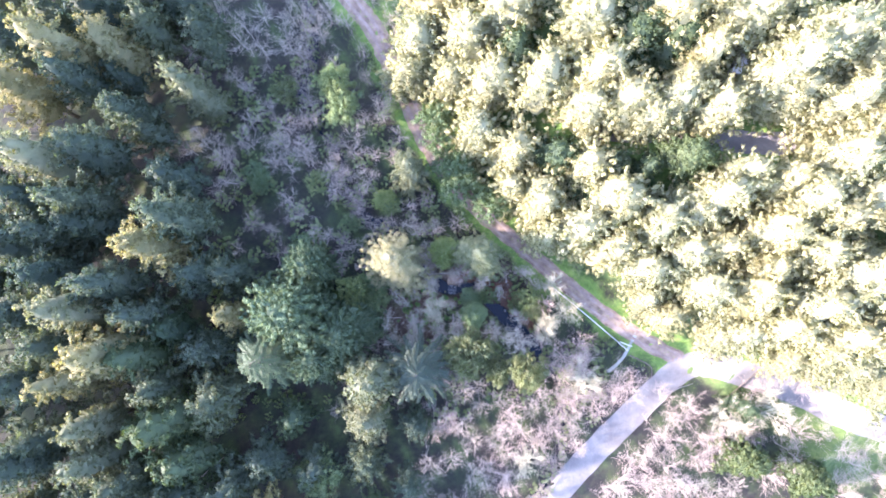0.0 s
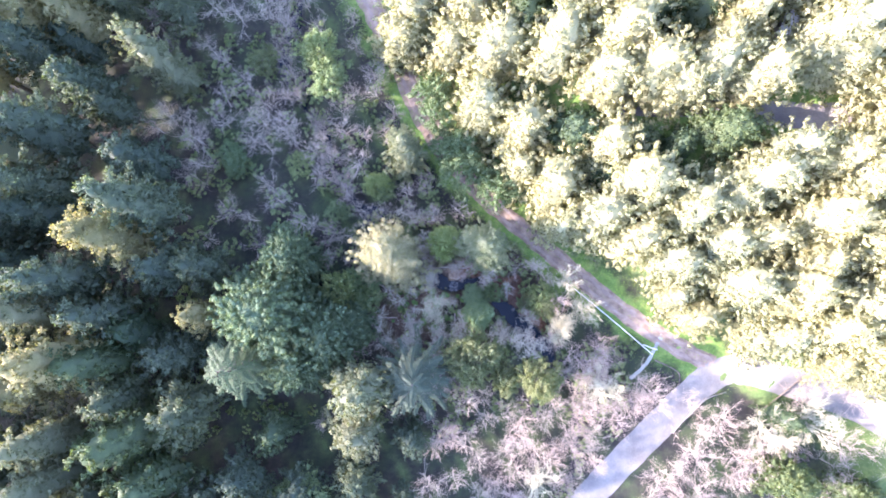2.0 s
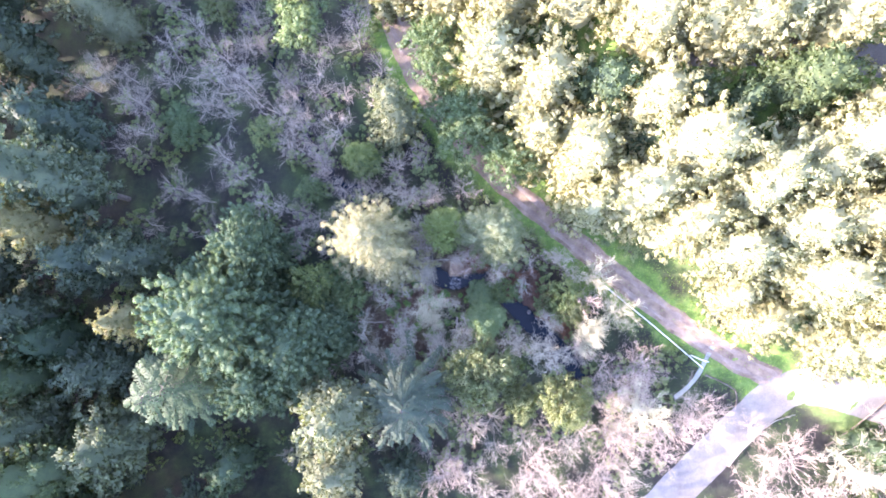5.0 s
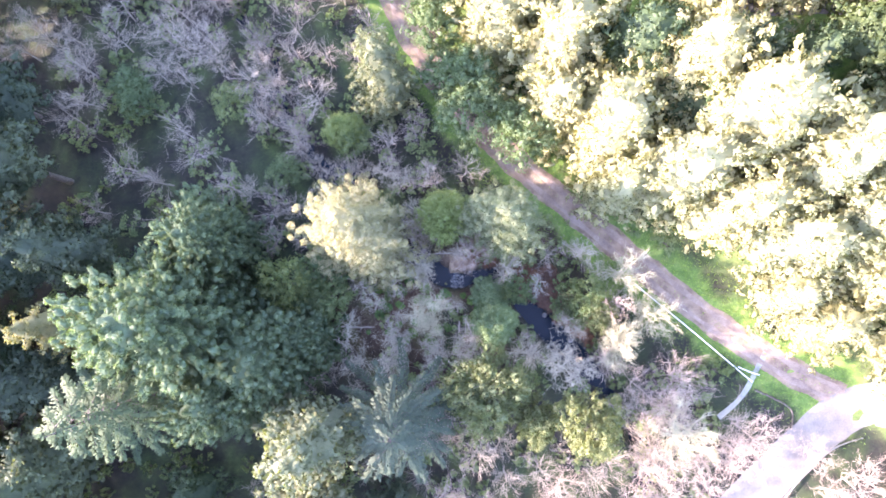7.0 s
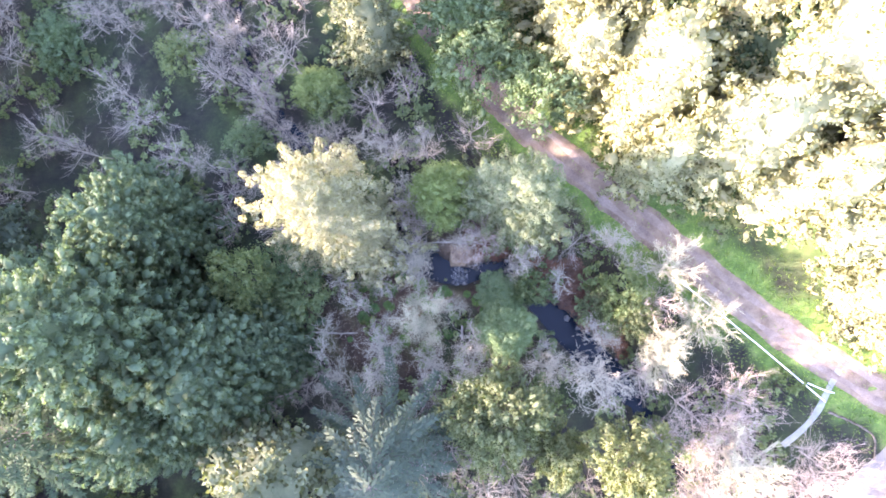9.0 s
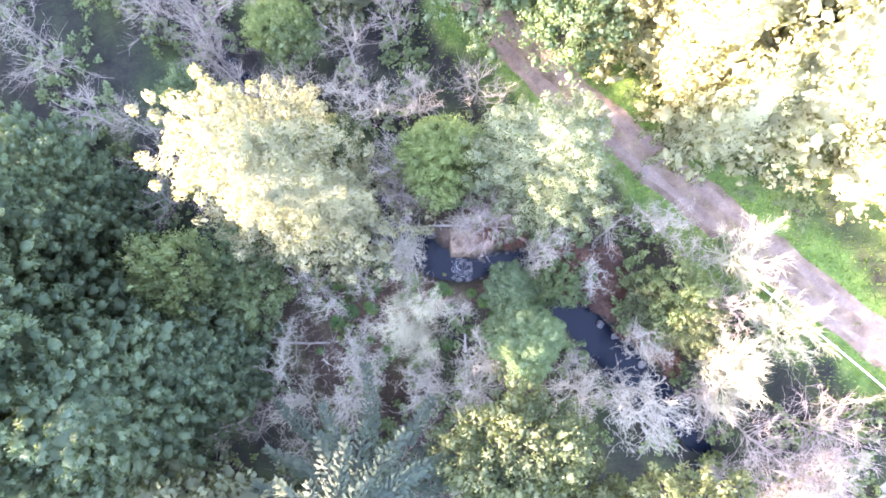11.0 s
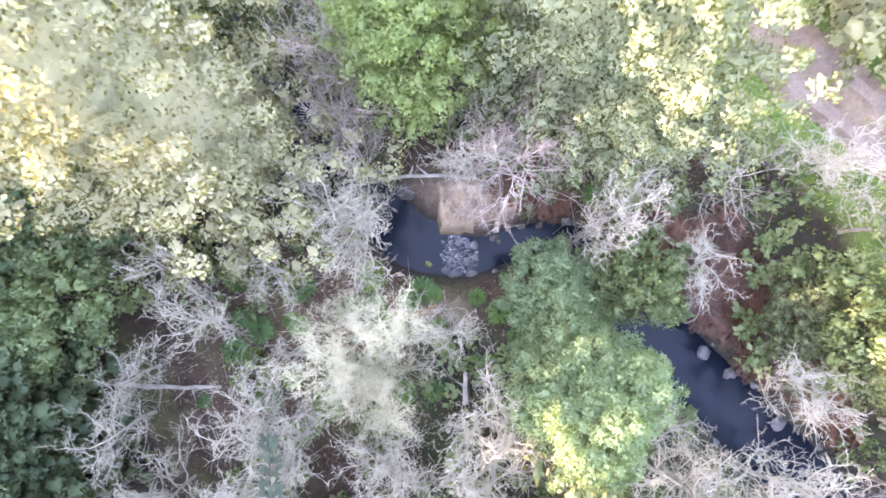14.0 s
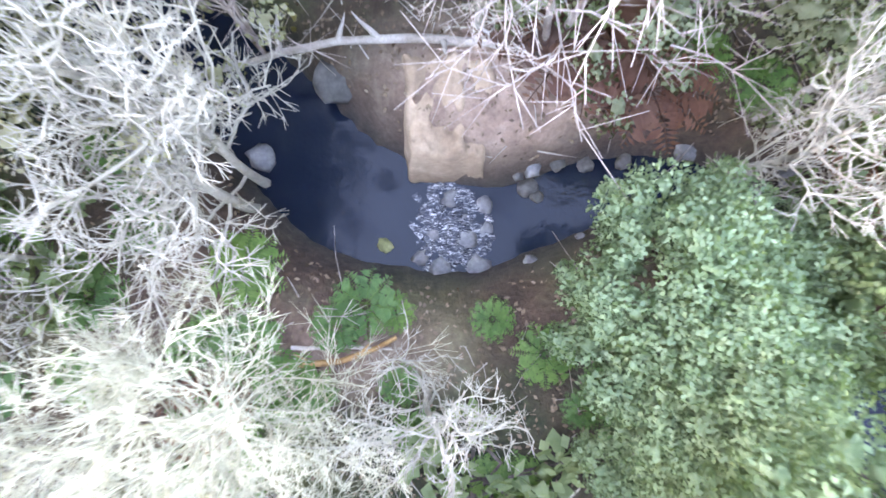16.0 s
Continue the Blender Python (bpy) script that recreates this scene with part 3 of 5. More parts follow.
def ground_height(x, y):
    x, y = np.asarray(x, float), np.asarray(y, float)
    dc, half = nearest(CREEK, x, y, 2)
    dl, zl = nearest(np.column_stack([LANE, LANE_Z]), x, y, 2)
    dt = np.minimum(np.minimum(nearest(TRACK, x, y)[0] - 1.5, nearest(PAVED, x, y)[0] - 2.6), dl - 2.2)
    blend = np.clip((dl - 2.6) / 6, 0, 1)
    blend = blend * blend * (3 - 2 * blend)
    z = 1.15 + swell(x, y) * np.clip(dt / 4, 0, 1) + zl + (hill(x, y) - zl) * blend
    edge = np.clip((dc - half * 0.75) / (0.8 + 0.35 * half), 0, 1)
    edge = edge * edge * (3 - 2 * edge)
    bed = -0.45 + 0.1 * np.sin(x * 2.1) * np.sin(y * 1.9)
    return bed + (z - bed) * edge


def gz(x, y):
    return float(ground_height(np.array([x]), np.array([y]))[0])


def axis(fine, mid, far, centre):
    a = list(np.arange(centre - fine, centre + fine + 0.01, 0.35))
    b = list(np.arange(fine + 1.1, mid, 1.1))
    c = [mid * 1.0 + (far - mid) * (k / 14) ** 2.2 for k in range(0, 15)]
    return np.array(sorted([centre - v for v in b + c] + a + [centre + v for v in b + c]))


def make_ground():
    xs, ys = axis(17, 125, 3000, 2), axis(12, 95, 3000, 1)
    gx, gy = np.meshgrid(xs, ys)
    z = ground_height(gx.ravel(), gy.ravel())
    w, n = len(xs), len(ys)
    i = (np.arange(n - 1)[:, None] * w + np.arange(w - 1)[None]).ravel()
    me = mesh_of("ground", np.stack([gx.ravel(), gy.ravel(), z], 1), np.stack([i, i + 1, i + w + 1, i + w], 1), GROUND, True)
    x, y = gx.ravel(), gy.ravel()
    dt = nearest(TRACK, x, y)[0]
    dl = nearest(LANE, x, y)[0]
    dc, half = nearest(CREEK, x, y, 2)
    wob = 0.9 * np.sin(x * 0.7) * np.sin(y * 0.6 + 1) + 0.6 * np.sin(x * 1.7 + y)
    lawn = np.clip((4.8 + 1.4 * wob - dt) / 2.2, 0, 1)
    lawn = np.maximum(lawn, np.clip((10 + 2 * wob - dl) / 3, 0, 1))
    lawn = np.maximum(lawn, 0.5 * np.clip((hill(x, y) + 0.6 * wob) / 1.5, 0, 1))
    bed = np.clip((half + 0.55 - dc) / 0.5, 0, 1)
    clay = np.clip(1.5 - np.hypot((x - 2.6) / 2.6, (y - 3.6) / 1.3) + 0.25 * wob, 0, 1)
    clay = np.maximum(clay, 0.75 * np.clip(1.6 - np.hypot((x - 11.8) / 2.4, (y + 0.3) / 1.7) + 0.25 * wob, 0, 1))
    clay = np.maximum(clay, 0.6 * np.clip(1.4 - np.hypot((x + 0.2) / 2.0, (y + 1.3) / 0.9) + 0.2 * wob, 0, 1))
    # lighter litter by the creek; elsewhere the floor colour carries painted shade
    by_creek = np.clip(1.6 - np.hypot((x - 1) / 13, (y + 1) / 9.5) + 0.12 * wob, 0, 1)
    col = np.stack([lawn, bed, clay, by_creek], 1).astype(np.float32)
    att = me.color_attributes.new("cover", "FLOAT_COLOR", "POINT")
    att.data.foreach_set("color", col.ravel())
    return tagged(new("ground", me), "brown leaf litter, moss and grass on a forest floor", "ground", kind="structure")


def ribbon(name, line, half, lift, material, crown=0.0, across=6, ragged=0.0):
    """A strip that follows a line, on the ground."""
    pts = line[:, :2]
    t = unit(np.gradient(pts, axis=0))
    nrm = np.stack([-t[:, 1], t[:, 0]], 1)
    hw = half if np.ndim(half) else np.full(len(pts), half)
    rng = np.random.default_rng(len(pts))
    hw = hw * (1 + ragged * np.sin(np.arange(len(pts)) * 0.9) + ragged * rng.normal(size=len(pts)) * 0.6)
    u = np.linspace(-1, 1, across + 1)
    xy = pts[:, None] + nrm[:, None] * (u[None, :, None] * hw[:, None, None])
    z = ground_height(xy[..., 0].ravel(), xy[..., 1].ravel()).reshape(xy.shape[:2]) + lift + crown * (1 - u**2)[None]
    v = np.concatenate([xy, z[..., None]], -1).reshape(-1, 3)
    w = across + 1
    i = (np.arange(len(pts) - 1)[:, None] * w + np.arange(across)[None]).ravel()
    return mesh_of(name, v, np.stack([i, i + 1, i + w + 1, i + w], 1), material, True)


def offset(line, d):
    t = unit(np.gradient(line[:, :2], axis=0))
    return np.stack([line[:, 0] - t[:, 1] * d, line[:, 1] + t[:, 0] * d], 1)


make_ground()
tagged(new("road", ribbon("road", PAVED, 2.5, 0.05, ASPHALT, 0.04, 8, 0.02)), "pale worn single-lane road curving between trees", "road", kind="structure")
tagged(new("lane", ribbon("lane", LANE, 2.0, 0.05, ASPHALT, 0.04, 8, 0.03)), "narrow pale lane half hidden under trees", "road", kind="structure")
track = tagged(new("track", ribbon("track", TRACK, np.where(TRACK[:, 1] > 24, 2.1, 1.6), 0.03, DIRT, 0.02, 8, 0.06)), "dirt track with two pale gravel wheel ruts", "track", kind="structure")
for side in (-0.78, 0.78):
    child("wheel_rut", ribbon("wheel_rut", offset(TRACK, side), 0.33, 0.05, GRAVEL, 0.01, 4, 0.24), track, "pale gravel wheel rut")


def level_strip(name, line, half, z, material):
    """A flat strip along a line."""
    t = unit(np.gradient(line[:, :2], axis=0))
    n = np.stack([-t[:, 1], t[:, 0]], 1)
    u = np.linspace(-1, 1, 5)
    xy = line[:, None, :2] + n[:, None] * (u[None, :, None] * half[:, None, None])
    v = np.concatenate([xy, np.full((*xy.shape[:2], 1), z)], -1).reshape(-1, 3)
    i = (np.arange(len(line) - 1)[:, None] * 5 + np.arange(4)[None]).ravel()
    return mesh_of(name, v, np.stack([i, i + 1, i + 6, i + 5], 1), material, True)


tagged(new("water", level_strip("water", CREEK, CREEK[:, 2] + 0.6, 0.0, WATER)), "dark blue creek water between wooded banks", "creek", kind="structure")


# ---------------------------------------------------------------- the trees
# kind: builder, nominal height and radius, label, category, group
KINDS = {
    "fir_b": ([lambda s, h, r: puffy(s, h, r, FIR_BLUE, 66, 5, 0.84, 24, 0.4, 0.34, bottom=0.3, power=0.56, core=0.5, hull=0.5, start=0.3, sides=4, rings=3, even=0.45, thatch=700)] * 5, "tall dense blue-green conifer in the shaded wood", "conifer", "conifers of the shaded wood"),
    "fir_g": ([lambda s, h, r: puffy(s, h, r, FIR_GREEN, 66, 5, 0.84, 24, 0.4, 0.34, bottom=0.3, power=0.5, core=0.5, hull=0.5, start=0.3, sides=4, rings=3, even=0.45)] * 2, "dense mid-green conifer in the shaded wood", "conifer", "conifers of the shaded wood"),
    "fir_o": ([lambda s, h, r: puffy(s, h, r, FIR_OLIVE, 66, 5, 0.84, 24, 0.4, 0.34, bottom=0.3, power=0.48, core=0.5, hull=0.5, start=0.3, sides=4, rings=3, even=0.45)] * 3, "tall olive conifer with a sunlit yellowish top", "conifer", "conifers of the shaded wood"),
    "fir_pale": ([lambda s, h, r: puffy(s, h, r, FIR_GREEN, 66, 5, 0.84, 26, 0.4, 0.34, bottom=0.2, core=0.5, hull=0.5, start=0.3, even=0.6)], "mid-green conifer among leafless trees beside the road", "conifer", ""),
    "fir_big": ([lambda s, h, r: puffy(s, h, r, FIR_TEAL, 330, 6, 0.74, 56, 0.2, 0.34, bottom=0.12, core=0.6, power=0.4, hull=0.36, start=0.45, sides=6, rings=4, even=0.2, thatch=6000)], "broad blue-green conifer with puffed boughs", "conifer", "broad blue-green conifers"),
    "spiky": ([lambda s, h, r: star_conifer(s, h, r, FIR_GREEN), lambda s, h, r: star_conifer(s, h, r, FIR_MIST)], "spreading conifer with long separate drooping boughs", "conifer", "spreading conifers"),
    "fir_sun": ([lambda s, h, r: puffy(s, h, r, FIR_SUNLIT, 270, 6, 0.6, 120, 0.12, 0.34, bottom=0.12, power=0.52, core=0.3, hull=0.5, start=0.3, sides=4, rings=3, even=1.2, thatch=30000)], "sunlit yellow-green conifer with a bright tip over the creek", "conifer", ""),
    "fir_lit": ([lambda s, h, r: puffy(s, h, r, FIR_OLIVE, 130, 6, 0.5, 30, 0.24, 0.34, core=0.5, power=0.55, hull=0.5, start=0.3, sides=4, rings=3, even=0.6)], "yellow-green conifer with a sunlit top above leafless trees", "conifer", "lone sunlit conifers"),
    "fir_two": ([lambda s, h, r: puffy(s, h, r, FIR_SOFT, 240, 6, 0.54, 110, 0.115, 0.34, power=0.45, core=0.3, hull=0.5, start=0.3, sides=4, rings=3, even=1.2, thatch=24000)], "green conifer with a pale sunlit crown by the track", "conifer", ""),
    "leaf_lime": ([lambda s, h, r: broadleaf(s, h, r, LEAF_BRIGHT, 400, 90, 0.11, wide=0.34, lumpy=0.8, core=0.55)] * 2, "lime green leafy tree above the creek bank", "tree", ""),
    "leaf_d": ([lambda s, h, r: broadleaf(s, h, r, LEAF_DARK, 130, 44, 0.24, wide=0.34, lumpy=0.95, core=0.55)] * 4, "dark green leafy understorey tree", "tree", "leafy understorey trees"),
    "leaf_g": ([lambda s, h, r: broadleaf(s, h, r, LEAF_LIME, 90, 40, 0.27, wide=0.34, core=0.55)], "small rounded mid-green tree among leafless trees", "tree", "leafy understorey trees"),
    "leaf_y": ([lambda s, h, r: broadleaf(s, h, r, LEAF_LIME, 240, 60, 0.2, wide=0.34, lumpy=0.8, core=0.55)] * 3, "yellow-green leafy tree near the creek", "tree", "yellow-green trees by the creek"),
    "leaf_near": ([lambda s, h, r: broadleaf(s, h, r, LEAF_MINT, 620, 150, 0.085, wide=0.32, lumpy=0.68, core=0.48)], "pale green leafy tree leaning over the creek", "tree", ""),
    "leaf_dark_near": ([lambda s, h, r: broadleaf(s, h, r, LEAF_GREY, 420, 150, 0.08, wide=0.32, lumpy=0.7, core=0.48)], "grey-green leafy tree beside the small rapids", "tree", ""),
    "big": ([lambda s, h, r: puffy(s, h, r, LEAF_SUNLIT, 96, 5, 0.84, 27, 0.33, 0.34, bottom=0.12, core=0.55, power=0.44, name="evergreen_tree", hull=0.54, start=0.3, sides=4, rings=3, even=0.8, thatch=1800)] * 7, "large pale sunlit evergreen tree with a domed crown", "tree", "sunlit evergreen trees"),
    "big_g": ([lambda s, h, r: puffy(s, h, r, FIR_GREEN, 70, 5, 0.8, 22, 0.36, 0.34, core=0.5, power=0.5, name="evergreen_tree", hull=0.6, start=0.3, sides=4, rings=3, even=0.6)] * 2, "green evergreen tree between taller sunlit crowns", "tree", "sunlit evergreen trees"),
    "big_y": ([lambda s, h, r: puffy(s, h, r, LEAF_LIME, 80, 5, 0.6, 22, 0.3, 0.34, core=0.5, power=0.5, name="evergreen_tree", hull=0.5, start=0.4, sides=4, rings=3, even=0.6)], "bright yellow-green tree in a shaded gap", "tree", ""),
    "bare": ([lambda s, h, r: bare(s, h, r, BARE, 1, 15, 6, 5, 1.15, steps=(5, 3, 1), crook=2.0)] * 7, "leafless grey tree with fine pale twigs", "bare tree", "leafless trees"),
    "bare_p": ([lambda s, h, r: bare(s, h, r, BARE_PINK, 2, 12, 6, 6, 0.85, steps=(5, 3, 1), crook=2.0)] * 6, "leafless tree with pinkish pale twigs in sunlight", "bare tree", "leafless trees"),
    "white": ([lambda s, h, r: bare(s, h, r, BARE_WHITE, 3, 12, 7, 7, 1.2, steps=(4, 3, 1), crook=1.3)] * 3, "leafless tree with dense white lichen-covered twigs", "bare tree", "white twiggy trees"),
    "near_bare": ([lambda s, h, r: bare(s, h, r, BARE_NEAR, 1, 13, 6, 5, 1.15, steps=(7, 4, 2), sub=2, crook=2.8)] * 4, "leafless pale tree with spreading crooked branches over the creek", "bare tree", "leafless trees by the creek"),
    "white_near": ([lambda s, h, r: bare(s, h, r, BARE_WHITE, 2, 17, 9, 8, 0.55, steps=(6, 4, 2), sub=4, crook=2.0)] * 2, "leafless tree with a dense mass of white lichen-covered twigs", "bare tree", "white twiggy trees"),
    "bush": ([lambda s, h, r: broadleaf(s, h, r, LEAF_DARK, 16, 24, 0.2, kind="shrub", fork_at=0.12, sides=4, rings=3, wide=0.36, core=0.6)] * 3, "low dark green shrub on the forest floor", "shrub", "low shrubs"),
}
PROTO, COUNT, STAND = {}, {}, []


def plant(kind, x, y, top, r):
    """A tree of a kind at a place on the ground: the first few of a kind are built, the others are copies at their own size and turn."""
    makers, label, category, group = KINDS[kind]
    n = COUNT.get(kind, 0)
    COUNT[kind] = n + 1
    z = gz(x, y) - 0.05
    z = max(z, -0.3)
    h = top - z
    STAND.append((x, y, r, kind))
    turn = (n * 137.5 + len(kind) * 31) % 360
    if n < len(makers):
        ob = makers[n](len(kind) * 100 + n * 7 + ord(kind[0]), h, r)
        tagged(ob, label, category, group)
        ob.matrix_basis = pose(x, y, z, 0, 0, turn)
        PROTO.setdefault(kind, []).append((ob, h, r))
        return ob
    # the model closest in its proportions
    ob, h0, r0 = sorted(PROTO[kind], key=lambda p: abs(math.log((p[1] / p[2]) / (h / r))) + 0.25 * ((n * 7 + PROTO[kind].index(p) * 3) % 7))[0]
    return copy_thing(ob, pose(x, y, z, 0, 0, turn) @ Matrix.Diagonal((r / r0, r / r0, h / h0, 1)))


def thicket(name, kind, places, label, category):
    """Many plants of a kind that nobody could count, joined into one."""
    gathered = {}
    for n, (x, y, top, r) in enumerate(places):
        z = max(gz(x, y) - 0.05, -0.3)
        ob, h0, r0 = PROTO[kind][n % len(PROTO[kind])]
        m = np.array(pose(x, y, z, 0, 0, n * 137.5 % 360) @ Matrix.Diagonal((r / r0, r / r0, (top - z) / h0, 1)))
        for c in ob.children:
            me = c.data
            if me.name not in gathered:
                co, qs = np.zeros(len(me.vertices) * 3, np.float32), np.zeros(len(me.loops), np.int32)
                me.vertices.foreach_get("co", co), me.loops.foreach_get("vertex_index", qs)
                gathered[me.name] = (co.reshape(-1, 3), qs.reshape(-1, 4), me.materials[0], [])
            gathered[me.name][3].append(m)
    by_material = {}
    for co, qs, mat, ms in gathered.values():
        for m in ms:
            v, q, k = by_material.setdefault(mat.name, ([], [], [mat, 0]))
            v.append(co @ m[:3, :3].T + m[:3, 3])
            q.append(qs + k[1])
            k[1] += len(co)
    me = None
    ob = None
    for v, q, k in by_material.values():
        me = mesh_of(name, np.concatenate(v), np.concatenate(q), k[0], True)
        if ob is None:
            ob = tagged(new(name, me), label, category, kind="stuff")
        else:
            tagged(child("stems", me, ob), kind="stuff")
    return ob



plant("fir_o", -65.5, 42.1, 33.0, 5.8)
plant("fir_lit", -45.6, 37.4, 26.0, 5.2)
plant("fir_b", -61.1, 25.2, 28.0, 6.2)
plant("fir_b", -57.0, 33.1, 22.0, 5.3)
plant("fir_b", -44.9, 13.2, 34.0, 5.3)
plant("fir_o", -68.1, 23.4, 31.0, 7.7)
plant("fir_o", -49.8, 8.6, 30.0, 5.8)
plant("fir_b", -62.4, 16.2, 30.0, 4.8)
plant("fir_b", -68.4, 11.0, 26.0, 5.8)
plant("fir_b", -63.5, 12.6, 24.0, 5.8)
plant("fir_b", -49.2, 21.3, 20.0, 5.8)
plant("fir_b", -45.2, 49.0, 18.0, 5.8)
plant("fir_o", -59.4, 45.2, 24.0, 6.7)
plant("fir_b", -53.1, 49.1, 22.0, 5.8)
plant("fir_b", -64.6, 38.2, 27.0, 5.3)
plant("fir_o", -73.7, 36.0, 28.0, 5.8)
plant("fir_big", -26.6, -3.2, 26.5, 8.8)
plant("fir_b", -54.5, 30.5, 16.0, 4.4)
plant("fir_b", -60.0, 41.0, 17.0, 4.4)
plant("fir_big", -25.0, 5.1, 18.0, 5.8)
plant("fir_big", -19.4, -7.4, 16.0, 7.5)
plant("fir_big", -23.3, -11.1, 18.0, 5.8)
plant("spiky", -30.2, -10.6, 28.0, 6.3)
plant("spiky", -4.6, -13.5, 20.0, 7.0)
plant("fir_o", -13.1, -14.9, 22.5, 5.8)
plant("fir_o", -14.0, -22.5, 15.0, 5.0)
plant("fir_b", -40.7, -18.4, 19.0, 6.7)
plant("fir_g", -49.3, -22.6, 23.0, 7.7)
plant("fir_g", -45.5, -29.1, 20.0, 6.7)
plant("fir_o", -59.6, -21.9, 26.0, 4.8)
plant("fir_o", -57.4, -9.9, 29.0, 6.7)
plant("fir_o", -64.1, -14.4, 27.0, 4.8)
plant("fir_o", -60.0, -28.1, 25.0, 5.3)
plant("fir_g", -53.8, -10.4, 24.0, 5.8)
plant("fir_o", -62.0, -2.2, 31.0, 5.8)
plant("fir_b", -57.2, 2.0, 29.0, 5.8)
plant("fir_b", -52.7, -3.3, 24.0, 5.8)
plant("fir_b", -66.4, -8.5, 26.0, 5.8)
plant("fir_b", -67.3, 3.8, 27.0, 5.8)
plant("fir_g", -49.2, -5.9, 17.0, 5.0)
plant("fir_b", -43.4, 4.0, 21.0, 5.3)
plant("fir_b", -43.3, -9.8, 17.0, 5.5)
plant("fir_o", -37.8, -3.4, 21.0, 3.4)
plant("fir_b", -38.7, 4.1, 20.0, 4.8)
plant("fir_b", -50.6, -16.4, 20.0, 5.8)
plant("fir_b", -69.2, -25.0, 22.0, 5.8)
plant("fir_b", -55.3, -32.1, 22.0, 5.8)
plant("fir_g", -27.4, -22.6, 12.0, 4.5)
plant("fir_b", -32.3, -29.6, 15.0, 5.0)
plant("leaf_d", -22.7, -32.9, 10.0, 5.0)
plant("fir_b", -14.5, -30.7, 11.0, 5.0)
plant("fir_b", -37.8, -34.2, 18.0, 5.8)
plant("fir_b", -60.3, -34.8, 24.0, 5.8)
plant("fir_b", -47.0, -35.7, 24.0, 5.8)
plant("fir_b", -5.5, -24.2, 9.0, 3.5)
plant("fir_b", -73.8, 9.0, 28.0, 6.7)
plant("fir_b", -73.1, -3.2, 28.0, 6.7)
plant("fir_b", -72.4, -15.1, 28.0, 6.7)
plant("fir_b", -71.7, -27.7, 28.0, 6.7)
plant("fir_b", -76.9, 45.2, 28.0, 6.7)
plant("fir_b", -61.9, 51.7, 28.0, 6.7)
plant("fir_b", -49.5, 54.9, 24.0, 6.7)
plant("fir_b", -72.3, 17.3, 26.0, 5.8)
plant("fir_sun", -8.5, 6.0, 24.5, 6.6)
plant("fir_lit", -6.4, 23.2, 19.5, 4.6)
plant("fir_two", 6.4, 7.4, 19.5, 4.9)
plant("leaf_lime", 0.3, 8.2, 10.0, 3.3)
plant("leaf_d", -20.6, 40.6, 13.0, 4.5)
plant("leaf_d", -19.3, 36.0, 11.0, 4.5)
plant("leaf_g", -30.4, 39.4, 9.0, 3.0)
plant("leaf_d", -35.8, 22.1, 6.0, 2.6)
plant("leaf_lime", -11.3, 18.5, 6.0, 2.6)
plant("leaf_d", 3.6, 20.4, 9.0, 5.0)
plant("leaf_d", 9.0, 17.6, 10.0, 4.5)
plant("leaf_d", 0.6, 24.6, 8.0, 4.0)
plant("leaf_d", -0.6, 29.9, 9.0, 4.0)
plant("leaf_d", -1.5, 34.1, 10.0, 4.0)
plant("leaf_d", 2.7, 23.4, 10.0, 4.5)
plant("leaf_y", 5.0, -10.6, 13.0, 5.0)
plant("leaf_y", 10.0, -13.9, 10.5, 3.0)
plant("leaf_y", 15.1, -13.8, 15.5, 4.0)
plant("leaf_near", 5.8, -3.9, 10.0, 2.7)
plant("leaf_dark_near", 5.1, -0.6, 5.5, 2.3)
plant("leaf_d", 8.1, 0.1, 6.0, 2.2)
plant("leaf_y", 14.8, -1.1, 5.0, 2.1)
plant("leaf_d", 16.5, -0.7, 7.0, 3.0)
plant("leaf_y", 17.3, -2.6, 7.0, 2.4)
plant("leaf_d", -14.0, 0.9, 6.0, 4.0)
plant("leaf_d", -12.6, -0.7, 7.0, 3.0)
plant("leaf_d", -17.3, 0.8, 10.0, 3.5)
plant("fir_big", -16.4, -5.2, 11.0, 5.0)
plant("leaf_d", 8.1, -10.2, 5.0, 2.0)
plant("leaf_d", 3.0, -10.2, 4.0, 2.0)
plant("leaf_d", -18.2, 13.9, 5.0, 2.5)
plant("leaf_d", -10.3, 17.5, 6.0, 2.5)
plant("leaf_d", -36.8, 23.9, 5.0, 3.0)
plant("leaf_d", -24.6, 22.2, 5.0, 3.0)
plant("big", -4.4, 48.2, 17.5, 7.9)
plant("big", -6.6, 42.3, 14.1, 5.6)
plant("big", 4.4, 46.7, 22.8, 7.9)
plant("big", 1.6, 41.5, 16.1, 6.8)
plant("big", 9.1, 39.1, 22.2, 7.9)
plant("big", 6.5, 30.7, 17.9, 6.8)
plant("big", 13.2, 26.5, 18.9, 7.3)
plant("big", 12.8, 20.2, 15.6, 5.2)
plant("big", 17.9, 17.6, 19.3, 7.9)
plant("big", 19.6, 11.6, 14.6, 5.0)
plant("big", 25.2, 12.6, 20.3, 7.9)
plant("big", 30.3, 16.9, 25.8, 8.5)
plant("big", 25.8, 22.7, 22.7, 6.8)
plant("big_g", 20.7, 25.2, 20.1, 5.6)
plant("big_g", 26.8, 19.7, 18.4, 5.6)
plant("big", 17.8, 38.4, 26.5, 7.9)
plant("big_g", 12.9, 43.7, 23.0, 5.6)
plant("big", 26.5, 37.4, 31.1, 7.9)
plant("big", 31.2, 32.6, 29.6, 7.9)
plant("big", 24.9, 32.6, 27.0, 6.8)
plant("big_g", 31.9, 42.9, 30.9, 6.8)
plant("big_g", 38.8, 42.0, 31.0, 6.8)
plant("big", 42.2, 38.6, 34.6, 5.6)
